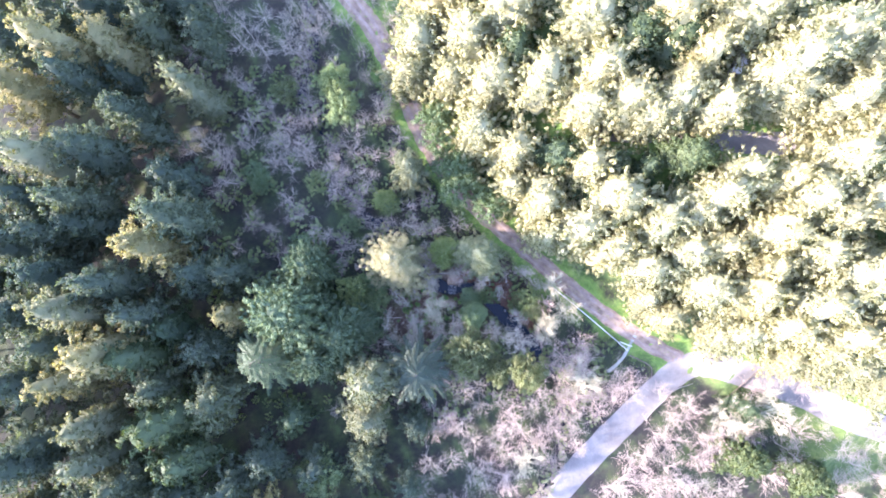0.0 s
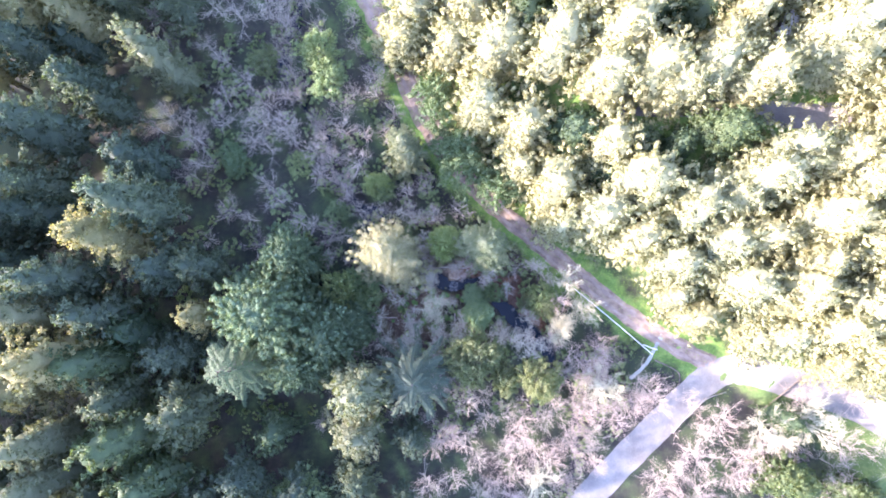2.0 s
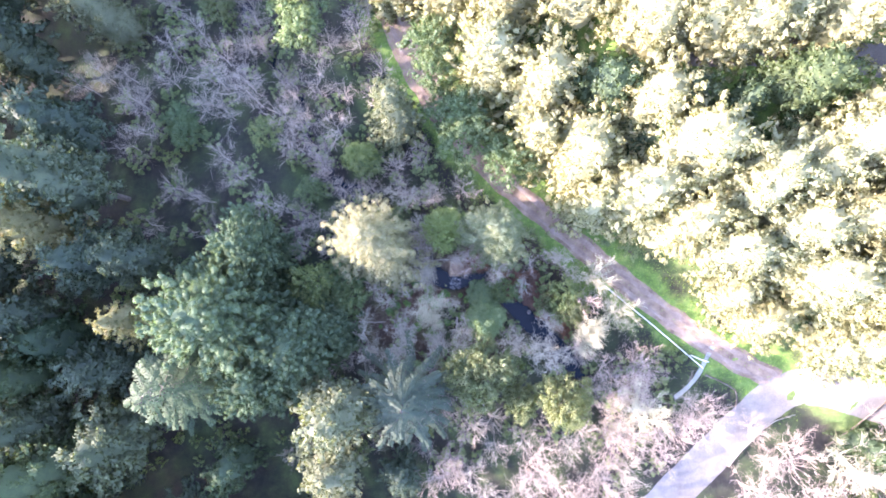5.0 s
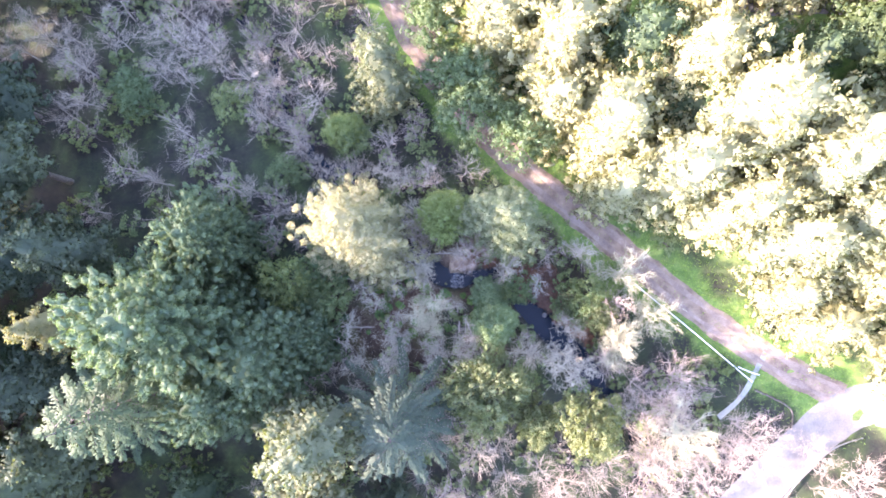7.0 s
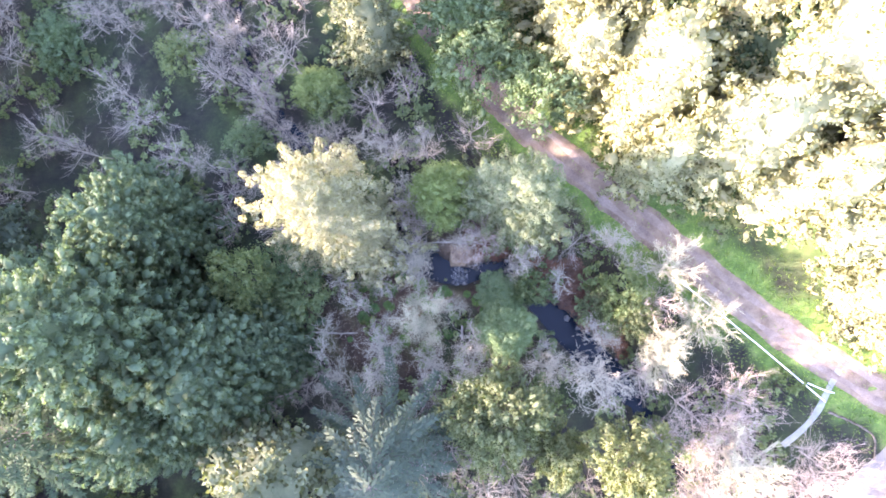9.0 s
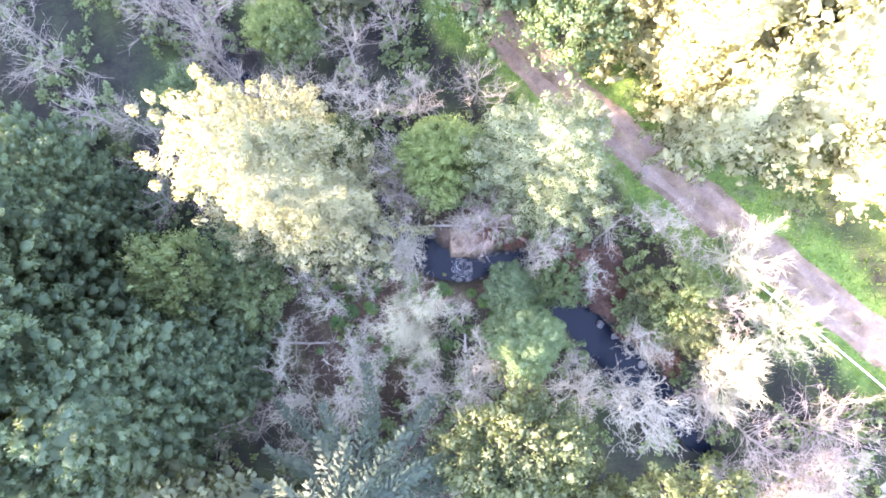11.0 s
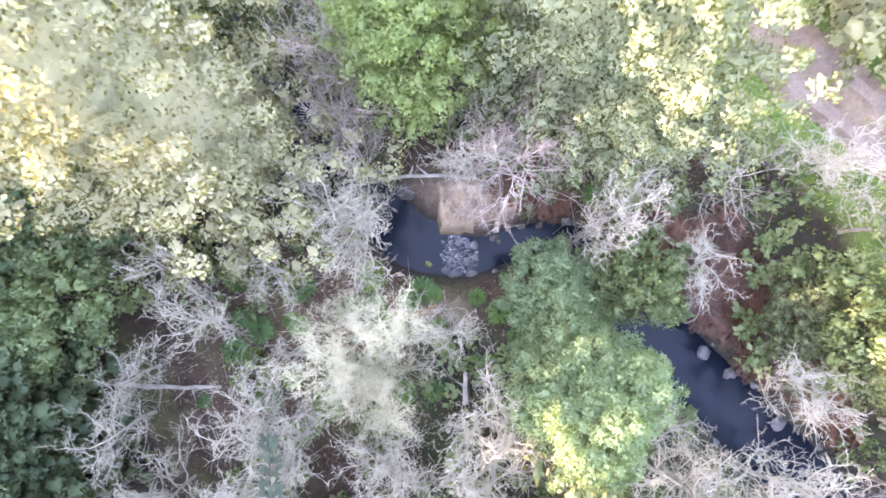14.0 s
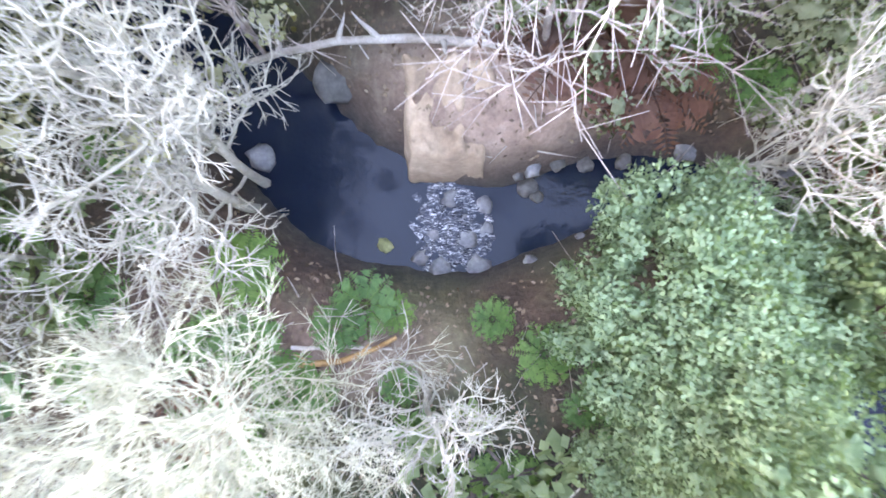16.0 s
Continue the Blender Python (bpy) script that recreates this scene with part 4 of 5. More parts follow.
plant("big", 38.4, 32.1, 31.2, 6.8)
plant("big", 35.1, 30.3, 28.4, 5.6)
plant("big", 44.6, 30.3, 32.6, 6.2)
plant("big", 39.5, 34.9, 30.9, 5.6)
plant("big", 54.2, 36.0, 40.4, 9.0)
plant("big", 58.2, 38.6, 41.6, 9.0)
plant("big", 55.0, 32.4, 35.2, 6.8)
plant("big", 62.0, 21.0, 37.2, 7.3)
plant("big", 62.4, 30.4, 38.4, 6.8)
plant("big_g", 41.8, 23.6, 26.7, 5.6)
plant("big", 46.2, 16.6, 29.9, 7.3)
plant("big", 49.7, 20.1, 30.2, 5.1)
plant("big", 43.2, 14.8, 24.9, 6.8)
plant("big", 37.7, 13.0, 24.8, 7.3)
plant("big", 31.3, 8.9, 18.9, 6.8)
plant("big", 37.4, 5.1, 17.7, 6.8)
plant("big", 43.2, 7.7, 22.3, 6.8)
plant("big", 38.2, -0.2, 12.0, 4.6)
plant("big", 42.2, -3.7, 11.8, 5.6)
plant("big", 48.1, 8.5, 23.6, 6.2)
plant("big", 47.2, 1.2, 21.2, 6.8)
plant("big", 53.9, 0.3, 24.2, 7.9)
plant("big", 54.7, -6.4, 16.9, 6.8)
plant("big", 59.9, -5.2, 22.8, 7.9)
plant("big", 51.2, -7.7, 11.9, 5.1)
plant("big", 58.5, 16.0, 33.6, 7.9)
plant("big", 55.4, 18.8, 32.0, 5.6)
plant("big", 63.4, 12.8, 32.3, 6.8)
plant("big", 55.6, 10.6, 29.7, 7.3)
plant("big", 62.1, 7.2, 28.7, 6.8)
plant("big", 55.9, 4.8, 24.1, 6.2)
plant("big", 63.2, -1.4, 27.7, 7.9)
plant("big", 68.4, -6.7, 26.1, 7.3)
plant("big", 66.6, -9.0, 20.7, 6.8)
plant("big", 62.5, -11.4, 14.7, 5.1)
plant("big_g", 62.9, 10.2, 25.0, 4.5)
plant("big", 69.4, 3.6, 32.4, 9.0)
plant("big", 68.8, 15.5, 36.2, 9.0)
plant("big", 66.5, 35.9, 40.7, 9.0)
plant("big", 67.3, 26.9, 39.0, 9.0)
plant("big", 73.9, -6.5, 29.2, 7.9)
plant("big", 48.5, 44.2, 40.1, 9.0)
plant("big", 37.0, 46.3, 37.8, 9.0)
plant("big", 24.9, 47.3, 34.5, 9.0)
plant("big", 12.1, 51.1, 29.2, 9.0)
plant("big", -0.4, 55.7, 22.7, 9.0)
plant("big_y", 29.6, 23.5, 20.2, 4.5)
plant("fir_pale", 55.1, -29.7, 15.0, 4.6)
plant("fir_pale", 67.2, -33.4, 13.0, 4.6)
plant("bare", -50.3, 50.6, 11.0, 4.5)
plant("bare", -46.4, 47.2, 10.0, 5.0)
plant("bare", -53.8, 47.1, 9.0, 4.0)
plant("bare", -35.2, 47.8, 10.0, 4.0)
plant("bare", -30.9, 50.0, 10.0, 4.0)
plant("bare", -28.5, 48.2, 9.0, 3.5)
plant("bare", -39.8, 49.9, 9.0, 3.5)
plant("bare", -24.0, 51.6, 10.0, 4.0)
plant("bare", -22.6, 55.4, 9.0, 4.0)
plant("bare", -15.9, 48.3, 6.0, 2.6)
plant("bare", -15.7, 34.5, 7.0, 3.0)
plant("bare", -12.2, 38.2, 7.0, 3.0)
plant("bare", -26.3, 38.2, 6.0, 2.5)
plant("bare", -33.9, 36.4, 8.0, 3.5)
plant("bare", -30.6, 32.6, 8.0, 3.5)
plant("bare", -32.9, 30.1, 7.0, 3.0)
plant("bare", -27.3, 29.3, 8.0, 3.5)
plant("bare", -25.8, 26.5, 7.0, 3.0)
plant("bare", -33.1, 25.4, 6.0, 2.5)
plant("bare", -43.5, 27.0, 6.0, 4.0)
plant("bare", -44.2, 30.3, 6.0, 3.0)
plant("bare", -21.0, 26.2, 7.0, 3.0)
plant("bare", -19.8, 22.7, 7.0, 3.0)
plant("bare", -16.2, 24.3, 6.0, 2.6)
plant("bare", -17.2, 27.9, 7.0, 3.0)
plant("bare", -13.5, 27.6, 6.0, 2.6)
plant("bare", -10.0, 27.6, 6.0, 2.6)
plant("bare", -77.4, 40.3, 14.0, 5.0)
plant("bare", -78.6, 43.4, 14.0, 5.0)
plant("bare", -39.4, 53.2, 9.0, 4.0)
plant("bare", -43.8, 55.4, 9.0, 4.0)
plant("bare", -35.4, 54.8, 8.0, 4.0)
plant("bare", -29.9, 54.8, 8.0, 4.0)
plant("bare", -19.2, 54.2, 7.0, 3.0)
plant("bare", -15.3, 43.2, 6.0, 2.5)
plant("bare", -36.6, 14.2, 7.0, 3.5)
plant("bare", -28.3, 16.0, 6.0, 3.5)
plant("bare", -24.3, 11.9, 7.0, 3.5)
plant("bare", -42.2, 26.2, 6.0, 4.0)
plant("bare", -30.9, 29.2, 8.0, 4.0)
plant("bare", -27.4, 27.9, 8.0, 4.0)
plant("bare", -33.1, 26.8, 6.0, 3.0)
plant("bare", -22.0, 24.0, 8.0, 3.5)
plant("bare", -21.0, 19.9, 7.0, 3.0)
plant("bare", -16.5, 17.3, 7.0, 3.0)
plant("bare", -14.1, 14.3, 6.0, 2.6)
plant("bare", -9.7, 14.3, 6.0, 2.6)
plant("bare", -6.3, 16.7, 8.0, 3.0)
plant("bare", -3.2, 18.5, 8.0, 3.0)
plant("bare", -1.3, 12.8, 7.0, 3.0)
plant("bare", 2.8, 14.0, 7.0, 3.0)
plant("bare", -5.2, 13.6, 6.0, 2.6)
plant("bare", -19.4, 6.1, 5.0, 2.6)
plant("bare", -16.9, 9.9, 5.0, 2.6)
plant("bare", -19.5, 11.3, 5.0, 2.6)
plant("bare_p", -2.5, 7.0, 8.0, 2.6)
plant("bare_p", 3.6, 4.5, 8.0, 3.0)
plant("near_bare", -2.0, 2.1, 7.0, 2.6)
plant("near_bare", -5.7, -5.3, 6.0, 2.6)
plant("near_bare", -9.0, -7.9, 5.0, 2.4)
plant("near_bare", -5.7, -8.4, 6.0, 2.4)
plant("bare", -9.5, -11.5, 6.0, 2.4)
plant("near_bare", 3.0, -6.9, 6.0, 2.6)
plant("near_bare", -0.7, -7.8, 6.0, 2.4)
plant("near_bare", 16.3, 4.6, 6.0, 2.2)
plant("near_bare", 17.6, 2.1, 6.0, 2.2)
plant("near_bare", 11.0, 0.6, 5.0, 2.0)
plant("near_bare", 7.0, 2.1, 7.0, 2.2)
plant("white", 21.2, 1.7, 8.0, 2.6)
plant("white", 24.2, -2.8, 6.0, 2.8)
plant("white", 20.1, -5.9, 7.0, 3.0)
plant("near_bare", 9.1, -7.1, 7.0, 2.8)
plant("near_bare", 13.6, -8.7, 9.0, 3.6)
plant("near_bare", 15.4, -4.2, 5.0, 2.2)
plant("bare_p", 22.5, -10.8, 7.0, 4.0)
plant("bare_p", 26.1, -10.2, 7.0, 4.0)
plant("white", 27.0, -15.4, 9.0, 3.6)
plant("bare_p", 24.8, -13.8, 7.0, 3.5)
plant("bare_p", 24.7, -19.1, 7.0, 3.5)
plant("bare", 22.6, -17.3, 6.0, 3.0)
plant("bare", 4.0, -18.0, 9.0, 3.5)
plant("bare", 7.1, -20.9, 7.0, 3.0)
plant("bare", 10.8, -19.7, 7.0, 3.0)
plant("bare", 16.8, -20.9, 7.0, 3.0)
plant("bare_p", 33.7, -15.2, 6.0, 3.4)
plant("bare_p", 36.1, -17.6, 6.0, 3.4)
plant("bare_p", 31.8, -18.8, 6.0, 3.4)
plant("white_near", -1.8, -2.0, 9.2, 2.3)
plant("white_near", -1.4, -3.8, 7.2, 1.9)
plant("near_bare", -0.6, -6.5, 6.0, 1.8)
plant("bare_p", -3.0, 7.9, 9.0, 2.0)
plant("near_bare", 2.2, 4.6, 7.0, 1.9)
plant("near_bare", 15.2, 4.6, 6.0, 2.0)
plant("near_bare", 14.3, -3.8, 6.0, 2.2)
plant("near_bare", 9.9, -7.4, 8.0, 2.2)
plant("near_bare", 13.2, -7.4, 8.0, 2.8)
plant("near_bare", 16.0, -8.7, 7.0, 2.6)
plant("near_bare", 3.3, -4.7, 9.0, 2.4)
plant("near_bare", 2.0, -7.5, 8.0, 2.4)
plant("near_bare", -5.6, -7.5, 8.0, 2.6)
plant("near_bare", -7.7, -1.5, 7.0, 2.0)
plant("near_bare", -5.3, 0.4, 6.0, 2.0)
plant("near_bare", -10.8, -5.4, 7.0, 2.0)
plant("near_bare", -10.2, -8.6, 7.0, 2.0)
plant("near_bare", -4.6, -2.8, 5.0, 1.6)
plant("bare_p", 19.4, -1.4, 8.0, 2.4)
plant("white", 19.1, -5.7, 9.0, 2.4)
plant("bare_p", 18.5, -7.9, 7.0, 2.6)
plant("near_bare", -3.1, 2.8, 8.0, 2.8)
plant("near_bare", -2.1, 1.5, 7.2, 2.6)
plant("bare_p", -2.1, 4.8, 8.0, 1.8)
plant("near_bare", 7.6, 2.8, 7.5, 2.4)
plant("near_bare", 1.4, -1.9, 7.0, 1.6)
plant("near_bare", -8.8, 0.3, 7.0, 2.0)
plant("near_bare", -5.9, -4.5, 6.5, 2.0)
plant("near_bare", -4.4, -6.1, 6.5, 2.0)
plant("near_bare", 2.4, -5.3, 6.5, 2.0)
plant("near_bare", -1.5, -6.4, 6.0, 1.8)
plant("bare_p", 4.1, 5.7, 8.0, 2.0)
plant("near_bare", 9.9, -5.5, 5.0, 1.6)
plant("near_bare", -10.6, -3.5, 5.5, 1.8)
plant("bare_p", 12.0, -24.4, 8.0, 3.5)
plant("bare_p", 21.0, -24.7, 7.0, 3.2)
plant("white", 15.6, -31.5, 8.0, 3.0)
plant("bare_p", 11.9, -34.5, 8.0, 3.5)
plant("bare_p", 22.8, -20.7, 6.0, 3.0)
plant("bare", 3.7, -24.4, 8.0, 3.4)
plant("bare", 1.7, -30.5, 8.0, 3.4)
plant("bare", -2.5, -31.3, 9.0, 3.6)
plant("bare", 5.8, -33.8, 7.0, 3.4)
plant("bare", -4.5, -35.5, 8.0, 3.5)
plant("bare_p", 29.2, -21.8, 6.0, 3.0)
plant("bare_p", 32.9, -17.6, 6.0, 3.0)
plant("bare_p", 33.5, -35.5, 8.0, 4.0)
plant("bare_p", 36.7, -30.5, 8.0, 4.0)
plant("bare_p", 41.0, -26.5, 8.0, 4.0)
plant("bare_p", 42.8, -33.5, 8.0, 4.0)
plant("bare_p", 46.3, -21.4, 8.0, 4.0)
plant("bare_p", 49.7, -27.5, 8.0, 4.0)
plant("bare", 46.9, -35.5, 8.0, 4.0)
plant("white", 54.6, -22.0, 10.0, 4.5)
plant("white", 59.8, -21.0, 10.0, 4.5)
plant("bare_p", 53.3, -28.5, 8.0, 4.0)
plant("bare_p", 65.3, -24.2, 9.0, 4.0)
plant("bare", 65.6, -31.5, 8.0, 4.0)
plant("bare", 76.9, -31.5, 8.0, 4.0)
plant("bare", 74.0, -28.5, 8.0, 4.0)
plant("bare_p", 67.7, -17.1, 9.0, 4.0)
plant("bare_p", 72.9, -16.1, 9.0, 4.0)
plant("bare_p", 59.4, -17.5, 7.0, 3.0)
plant("bare", 80.3, -26.5, 8.0, 4.0)
plant("bare", 72.4, -23.8, 6.0, 3.0)
plant("bare_p", 42.3, -18.8, 5.0, 2.5)
plant("bare_p", 18.6, -18.6, 6.0, 3.0)
plant("bare_p", 26.2, -13.2, 8.0, 3.6)
plant("big", 73.5, -12.7, 16.4, 6.2)
plant("big", 77.3, -15.9, 16.9, 6.2)
plant("big", 69.0, -13.1, 12.9, 4.5)
plant("leaf_dark_near", 6.4, -0.4, 4.4, 1.9)
plant("leaf_dark_near", 5.7, -2.2, 4.2, 2.0)
plant("leaf_y", -7.0, 8.9, 11.0, 2.4)
plant("near_bare", -4.4, 12.6, 7.0, 2.4)
plant("near_bare", -6.7, 13.7, 7.0, 2.2)
plant("near_bare", -3.0, 9.4, 7.0, 1.8)
plant("near_bare", -1.6, 13.7, 7.0, 2.0)


# ---------------------------------------------------------------- the wood between the single trees
filler = np.random.default_rng(41)


def apart(x, y, gap, families):
    return all((x - a) ** 2 + (y - b) ** 2 > (gap + (0.45 * r if k[:3] in ("fir", "big", "lea") else 0)) ** 2 for a, b, r, k in STAND if k.startswith(families))


def near_line(line, x, y):
    return float(np.sqrt(((line[:, 0] - x) ** 2 + (line[:, 1] - y) ** 2).min()))


def clear_of_ways(x, y, track, road, lane, creek):
    return near_line(TRACK, x, y) > track and near_line(PAVED, x, y) > road and near_line(LANE, x, y) > lane and near_line(CREEK, x, y) > creek


def thicken(kinds, tries, xs, ys, tops, radii, gap, families, ways, inside=lambda x, y: True, joined=None):
    for _ in range(tries):
        x, y = filler.uniform(*xs), filler.uniform(*ys)
        top, r, k = filler.uniform(*tops), filler.uniform(*radii), kinds[filler.integers(len(kinds))]
        if inside(x, y) and clear_of_ways(x, y, *ways) and apart(x, y, gap, families) and math.hypot(x - 1.5, y) > 3.5:
            if kinds[0][:3] == "big":
                top += gz(x, y)
            if joined is None:
                plant(k, round(x, 1), round(y, 1), round(top, 1), round(r, 1))
            else:
                STAND.append((x, y, r, k))
                joined.setdefault(k, []).append((x, y, top, r))


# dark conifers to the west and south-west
# those south of y -45 stand out of view, added to shade the wood
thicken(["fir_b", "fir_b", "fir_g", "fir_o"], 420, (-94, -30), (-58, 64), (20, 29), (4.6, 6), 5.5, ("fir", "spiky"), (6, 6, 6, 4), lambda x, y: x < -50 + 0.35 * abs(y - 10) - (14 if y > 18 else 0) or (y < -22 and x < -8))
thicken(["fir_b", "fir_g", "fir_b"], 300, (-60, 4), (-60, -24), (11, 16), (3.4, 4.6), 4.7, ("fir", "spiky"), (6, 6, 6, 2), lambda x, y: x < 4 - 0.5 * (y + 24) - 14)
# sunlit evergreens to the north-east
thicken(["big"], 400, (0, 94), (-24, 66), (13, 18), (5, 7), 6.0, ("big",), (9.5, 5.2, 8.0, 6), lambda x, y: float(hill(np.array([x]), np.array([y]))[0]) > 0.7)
thicken(["big_g"], 260, (4, 92), (-22, 64), (7, 10), (3, 4.4), 3.4, ("big",), (5.6, 5.2, 6, 6), lambda x, y: float(hill(np.array([x]), np.array([y]))[0]) > 0.7)
# leafless thicket in the valley and round the road
grey, pink, low = {}, {}, {}
thicken(["bare"], 170, (-52, 12), (8, 64), (5.5, 9.5), (2.4, 3.6), 2.5, ("bare", "white", "near", "fir", "leaf"), (2.2, 3, 3, 0.1), lambda x, y: y < 34 - 1.3 * (x - 0) if x > 0 else True, grey)
thicken(["bare"], 110, (-24, 14), (-22, 12), (4.5, 7.5), (1.8, 2.6), 2.1, ("bare", "white", "near", "fir", "leaf"), (2.4, 3, 3, 1.6), lambda x, y: math.hypot(x - 1.5, y - 1) > 6, grey)
thicken(["bare_p", "bare_p", "bare"], 190, (-4, 90), (-46, -12), (5, 8.5), (2.4, 3.6), 2.2, ("bare", "white", "near", "fir", "leaf", "big"), (2.6, 3.2, 3, 0.5), lambda x, y: y < -16 + 0.05 * x or x < 34, pink)
# saplings and shrubs that close over the upper creek
bank = np.random.default_rng(6)
over = []
for row in CREEK[::5]:
    if row[1] > 13 or row[1] < -12:
        grey["bare"].append((row[0] + bank.normal() * 0.9, row[1] + bank.normal() * 0.9, bank.uniform(4.5, 7.5), bank.uniform(2.0, 2.9)))
        over.append((row[0] + bank.normal() * 0.7, row[1] + bank.normal() * 0.7, bank.uniform(1.2, 2.2), bank.uniform(0.9, 1.5)))
thicket("leafless_thicket", "bare", grey["bare"] + pink["bare"], "thicket of leafless grey saplings in the valley", "thicket")
thicket("leafless_thicket", "bare_p", pink["bare_p"], "thicket of pinkish leafless saplings beside the road", "thicket")
# low shrubs
for sx, sy in ((-6.5, -3.5), (6.2, 6.0), (-3.0, 7.5)):
    plant("bush", sx, sy, 2.6, 1.2)
thicken(["bush"], 520, (-46, 32), (-24, 48), (1.7, 3.4), (0.9, 2.1), 1.9, ("bush",), (2.4, 3.4, 3, 1.2), lambda x, y: math.hypot(x - 1.5, y - 1) > 4.5, low)
thicket("undergrowth", "bush", low["bush"] + over, "low dark green undergrowth on the forest floor", "undergrowth")



# ---------------------------------------------------------------- the creek's rocks, wood and white water
def boulder(seed, size, material, flat=0.6):
    bm = bmesh.new()
    bmesh.ops.create_icosphere(bm, subdivisions=2, radius=1.0)
    for v in bm.verts:
        n = noise.noise(v.co * 1.3 + Vector((seed * 3.1, seed, 0))) * 0.6 + noise.noise(v.co * 3.5 + Vector((0, seed * 2.0, 5))) * 0.22
        v.co = v.co * (1 + n)
        v.co.z = max(v.co.z * flat, -0.35)
        v.co *= size
    for f in bm.faces:
        f.smooth = True
    return part("boulder", bm, material)


def lay_boulder(x, y, size, material, label, flat=0.6, z=None):
    ob = boulder(int(x * 7 + y * 13) % 97, size, material, flat)
    ob.matrix_basis = pose(x, y, (gz(x, y) if z is None else z) + 0.12 * size, 0, 0, (x * 77 + y * 31) % 360)
    return tagged(ob, label, "rock", "boulders in the creek")


for bx, by, bs in ((2.86, 2.42, 0.17), (3.31, 1.98, 0.2), (3.09, 2.2, 0.12), (3.88, 2.43, 0.16), (2.58, 2.31, 0.13), (3.5, 1.8, 0.13), (4.5, 2.45, 0.18), (5.28, 2.5, 0.16)):
    lay_boulder(bx, by, bs, PALE_ROCK, "small pale grey stone at the foot of the bank", 0.65, max(0.02, min(gz(bx, by), 0.3)))
for bx, by, bs in ((1.55, 0.35, 0.22), (1.95, 1.3, 0.16), (2.1, 0.9, 0.2), (1.75, 1.75, 0.18), (2.45, 1.6, 0.17), (2.35, 0.35, 0.25), (1.4, 1.0, 0.14), (2.5, 1.15, 0.14), (1.15, 0.55, 0.16)):
    lay_boulder(bx, by, bs, ROCK, "dark wet stone breaking the small rapids", 0.5, -0.02)
lay_boulder(0.44, 0.8, 0.15, MOSS_ROCK, "mossy yellow-green stone at the edge of the pool", 0.6, 0.0)
lay_boulder(-0.5, 3.95, 0.42, PALE_ROCK, "rounded pale boulder at the edge of the pool", 0.6)
for bx, by, bs in ((12.3, -3.0, 0.3), (13.4, -3.9, 0.26), (10.0, -0.4, 0.28), (9.4, 0.4, 0.3), (8.2, 2.1, 0.26), (6.4, 2.7, 0.24), (-2.1, 2.6, 0.3), (-4.2, 4.1, 0.28), (-3.4, 6.2, 0.3), (15.4, -6.0, 0.3)):
    lay_boulder(bx, by, bs, ROCK, "dark stone half sunk in the creek bank", 0.6, max(gz(bx, by), 0.0))

edge_rng = np.random.default_rng(12)
for row in CREEK[(CREEK[:, 0] > -4.5) & (CREEK[:, 0] < 17.5) & (CREEK[:, 1] < 7)][::2]:
    for side in (-1, 1):
        a = edge_rng.uniform(0, 6.28)
        d = row[2] + edge_rng.uniform(0.25, 0.65)
        bx, by = row[0] + math.cos(a) * d, row[1] + math.sin(a) * d
        if abs(float(np.hypot(CREEK[:, 0] - bx, CREEK[:, 1] - by).min()) - row[2] - 0.4) < 0.28 and gz(bx, by) < 0.6:
            lay_boulder(bx, by, edge_rng.uniform(0.07, 0.19), ROCK, "small dark stone at the water's edge", 0.6, max(gz(bx, by), 0.0))


def white_water():
    xs, ys = np.linspace(-1, 1, 44), np.linspace(-1, 1, 52)
    gx, gy = np.meshgrid(xs, ys)
    rng = np.random.default_rng(5)
    lump = np.sin(gx * 9 + 2 * np.sin(gy * 5)) * np.sin(gy * 11 + gx * 3) * 0.025 + rng.normal(size=gx.shape) * 0.008
    fall = np.exp(-((gx * 1.1) ** 2 + (gy * 0.95) ** 2) * 1.1)
    fall = fall * (1 + 0.45 * np.sin(gx * 7 + 3 * gy) * np.sin(gy * 6 - 2 * gx + 1) + 0.4 * np.sin(gx * 15 + 4 * np.sin(gy * 8)) * np.sin(gy * 17))
    z = -0.035 + (0.1 + 1.6 * lump) * fall
    v = np.stack([1.8 + gx * 0.86 - 0.12 * gy, 1.1 + gy * 1.02, z], -1).reshape(-1, 3)
    i = (np.arange(51)[:, None] * 44 + np.arange(43)[None]).ravel()
    return mesh_of("rapids", v, np.stack([i, i + 1, i + 45, i + 44], 1), FOAM, True)


tagged(new("rapids", white_water()), "small rapids with white foam between stones", "rapids", kind="structure")


def clay_bank():
    """The steep bare earth face above the pool."""
    bm = bmesh.new()
    bmesh.ops.create_grid(bm, x_segments=26, y_segments=34, size=1.0)
    for v in bm.verts:
        x, y = v.co.x, v.co.y
        edge = max(abs(x), abs(y))
        n = noise.noise(Vector((x * 2, y * 2, 3))) * 0.22 + noise.noise(Vector((x * 7, y * 4, 9))) * 0.11
        drop = max(0.0, (edge - 0.72) / 0.28)
        groove = -0.1 * math.exp(-(((x - 0.35) / 0.1) ** 2))
        v.co = Vector((1.7 + x * (0.95 + 0.12 * y) + 0.45 * n, 3.2 + y * 1.15 + 0.4 * n, 1.5 + 0.3 * y + n + groove - 1.5 * drop * drop))
    for f in bm.faces:
        f.smooth = True
    return part("clay_bank", bm, CLAY)


tagged(clay_bank(), "bare sandy clay bank above the creek pool", "bank", kind="structure")


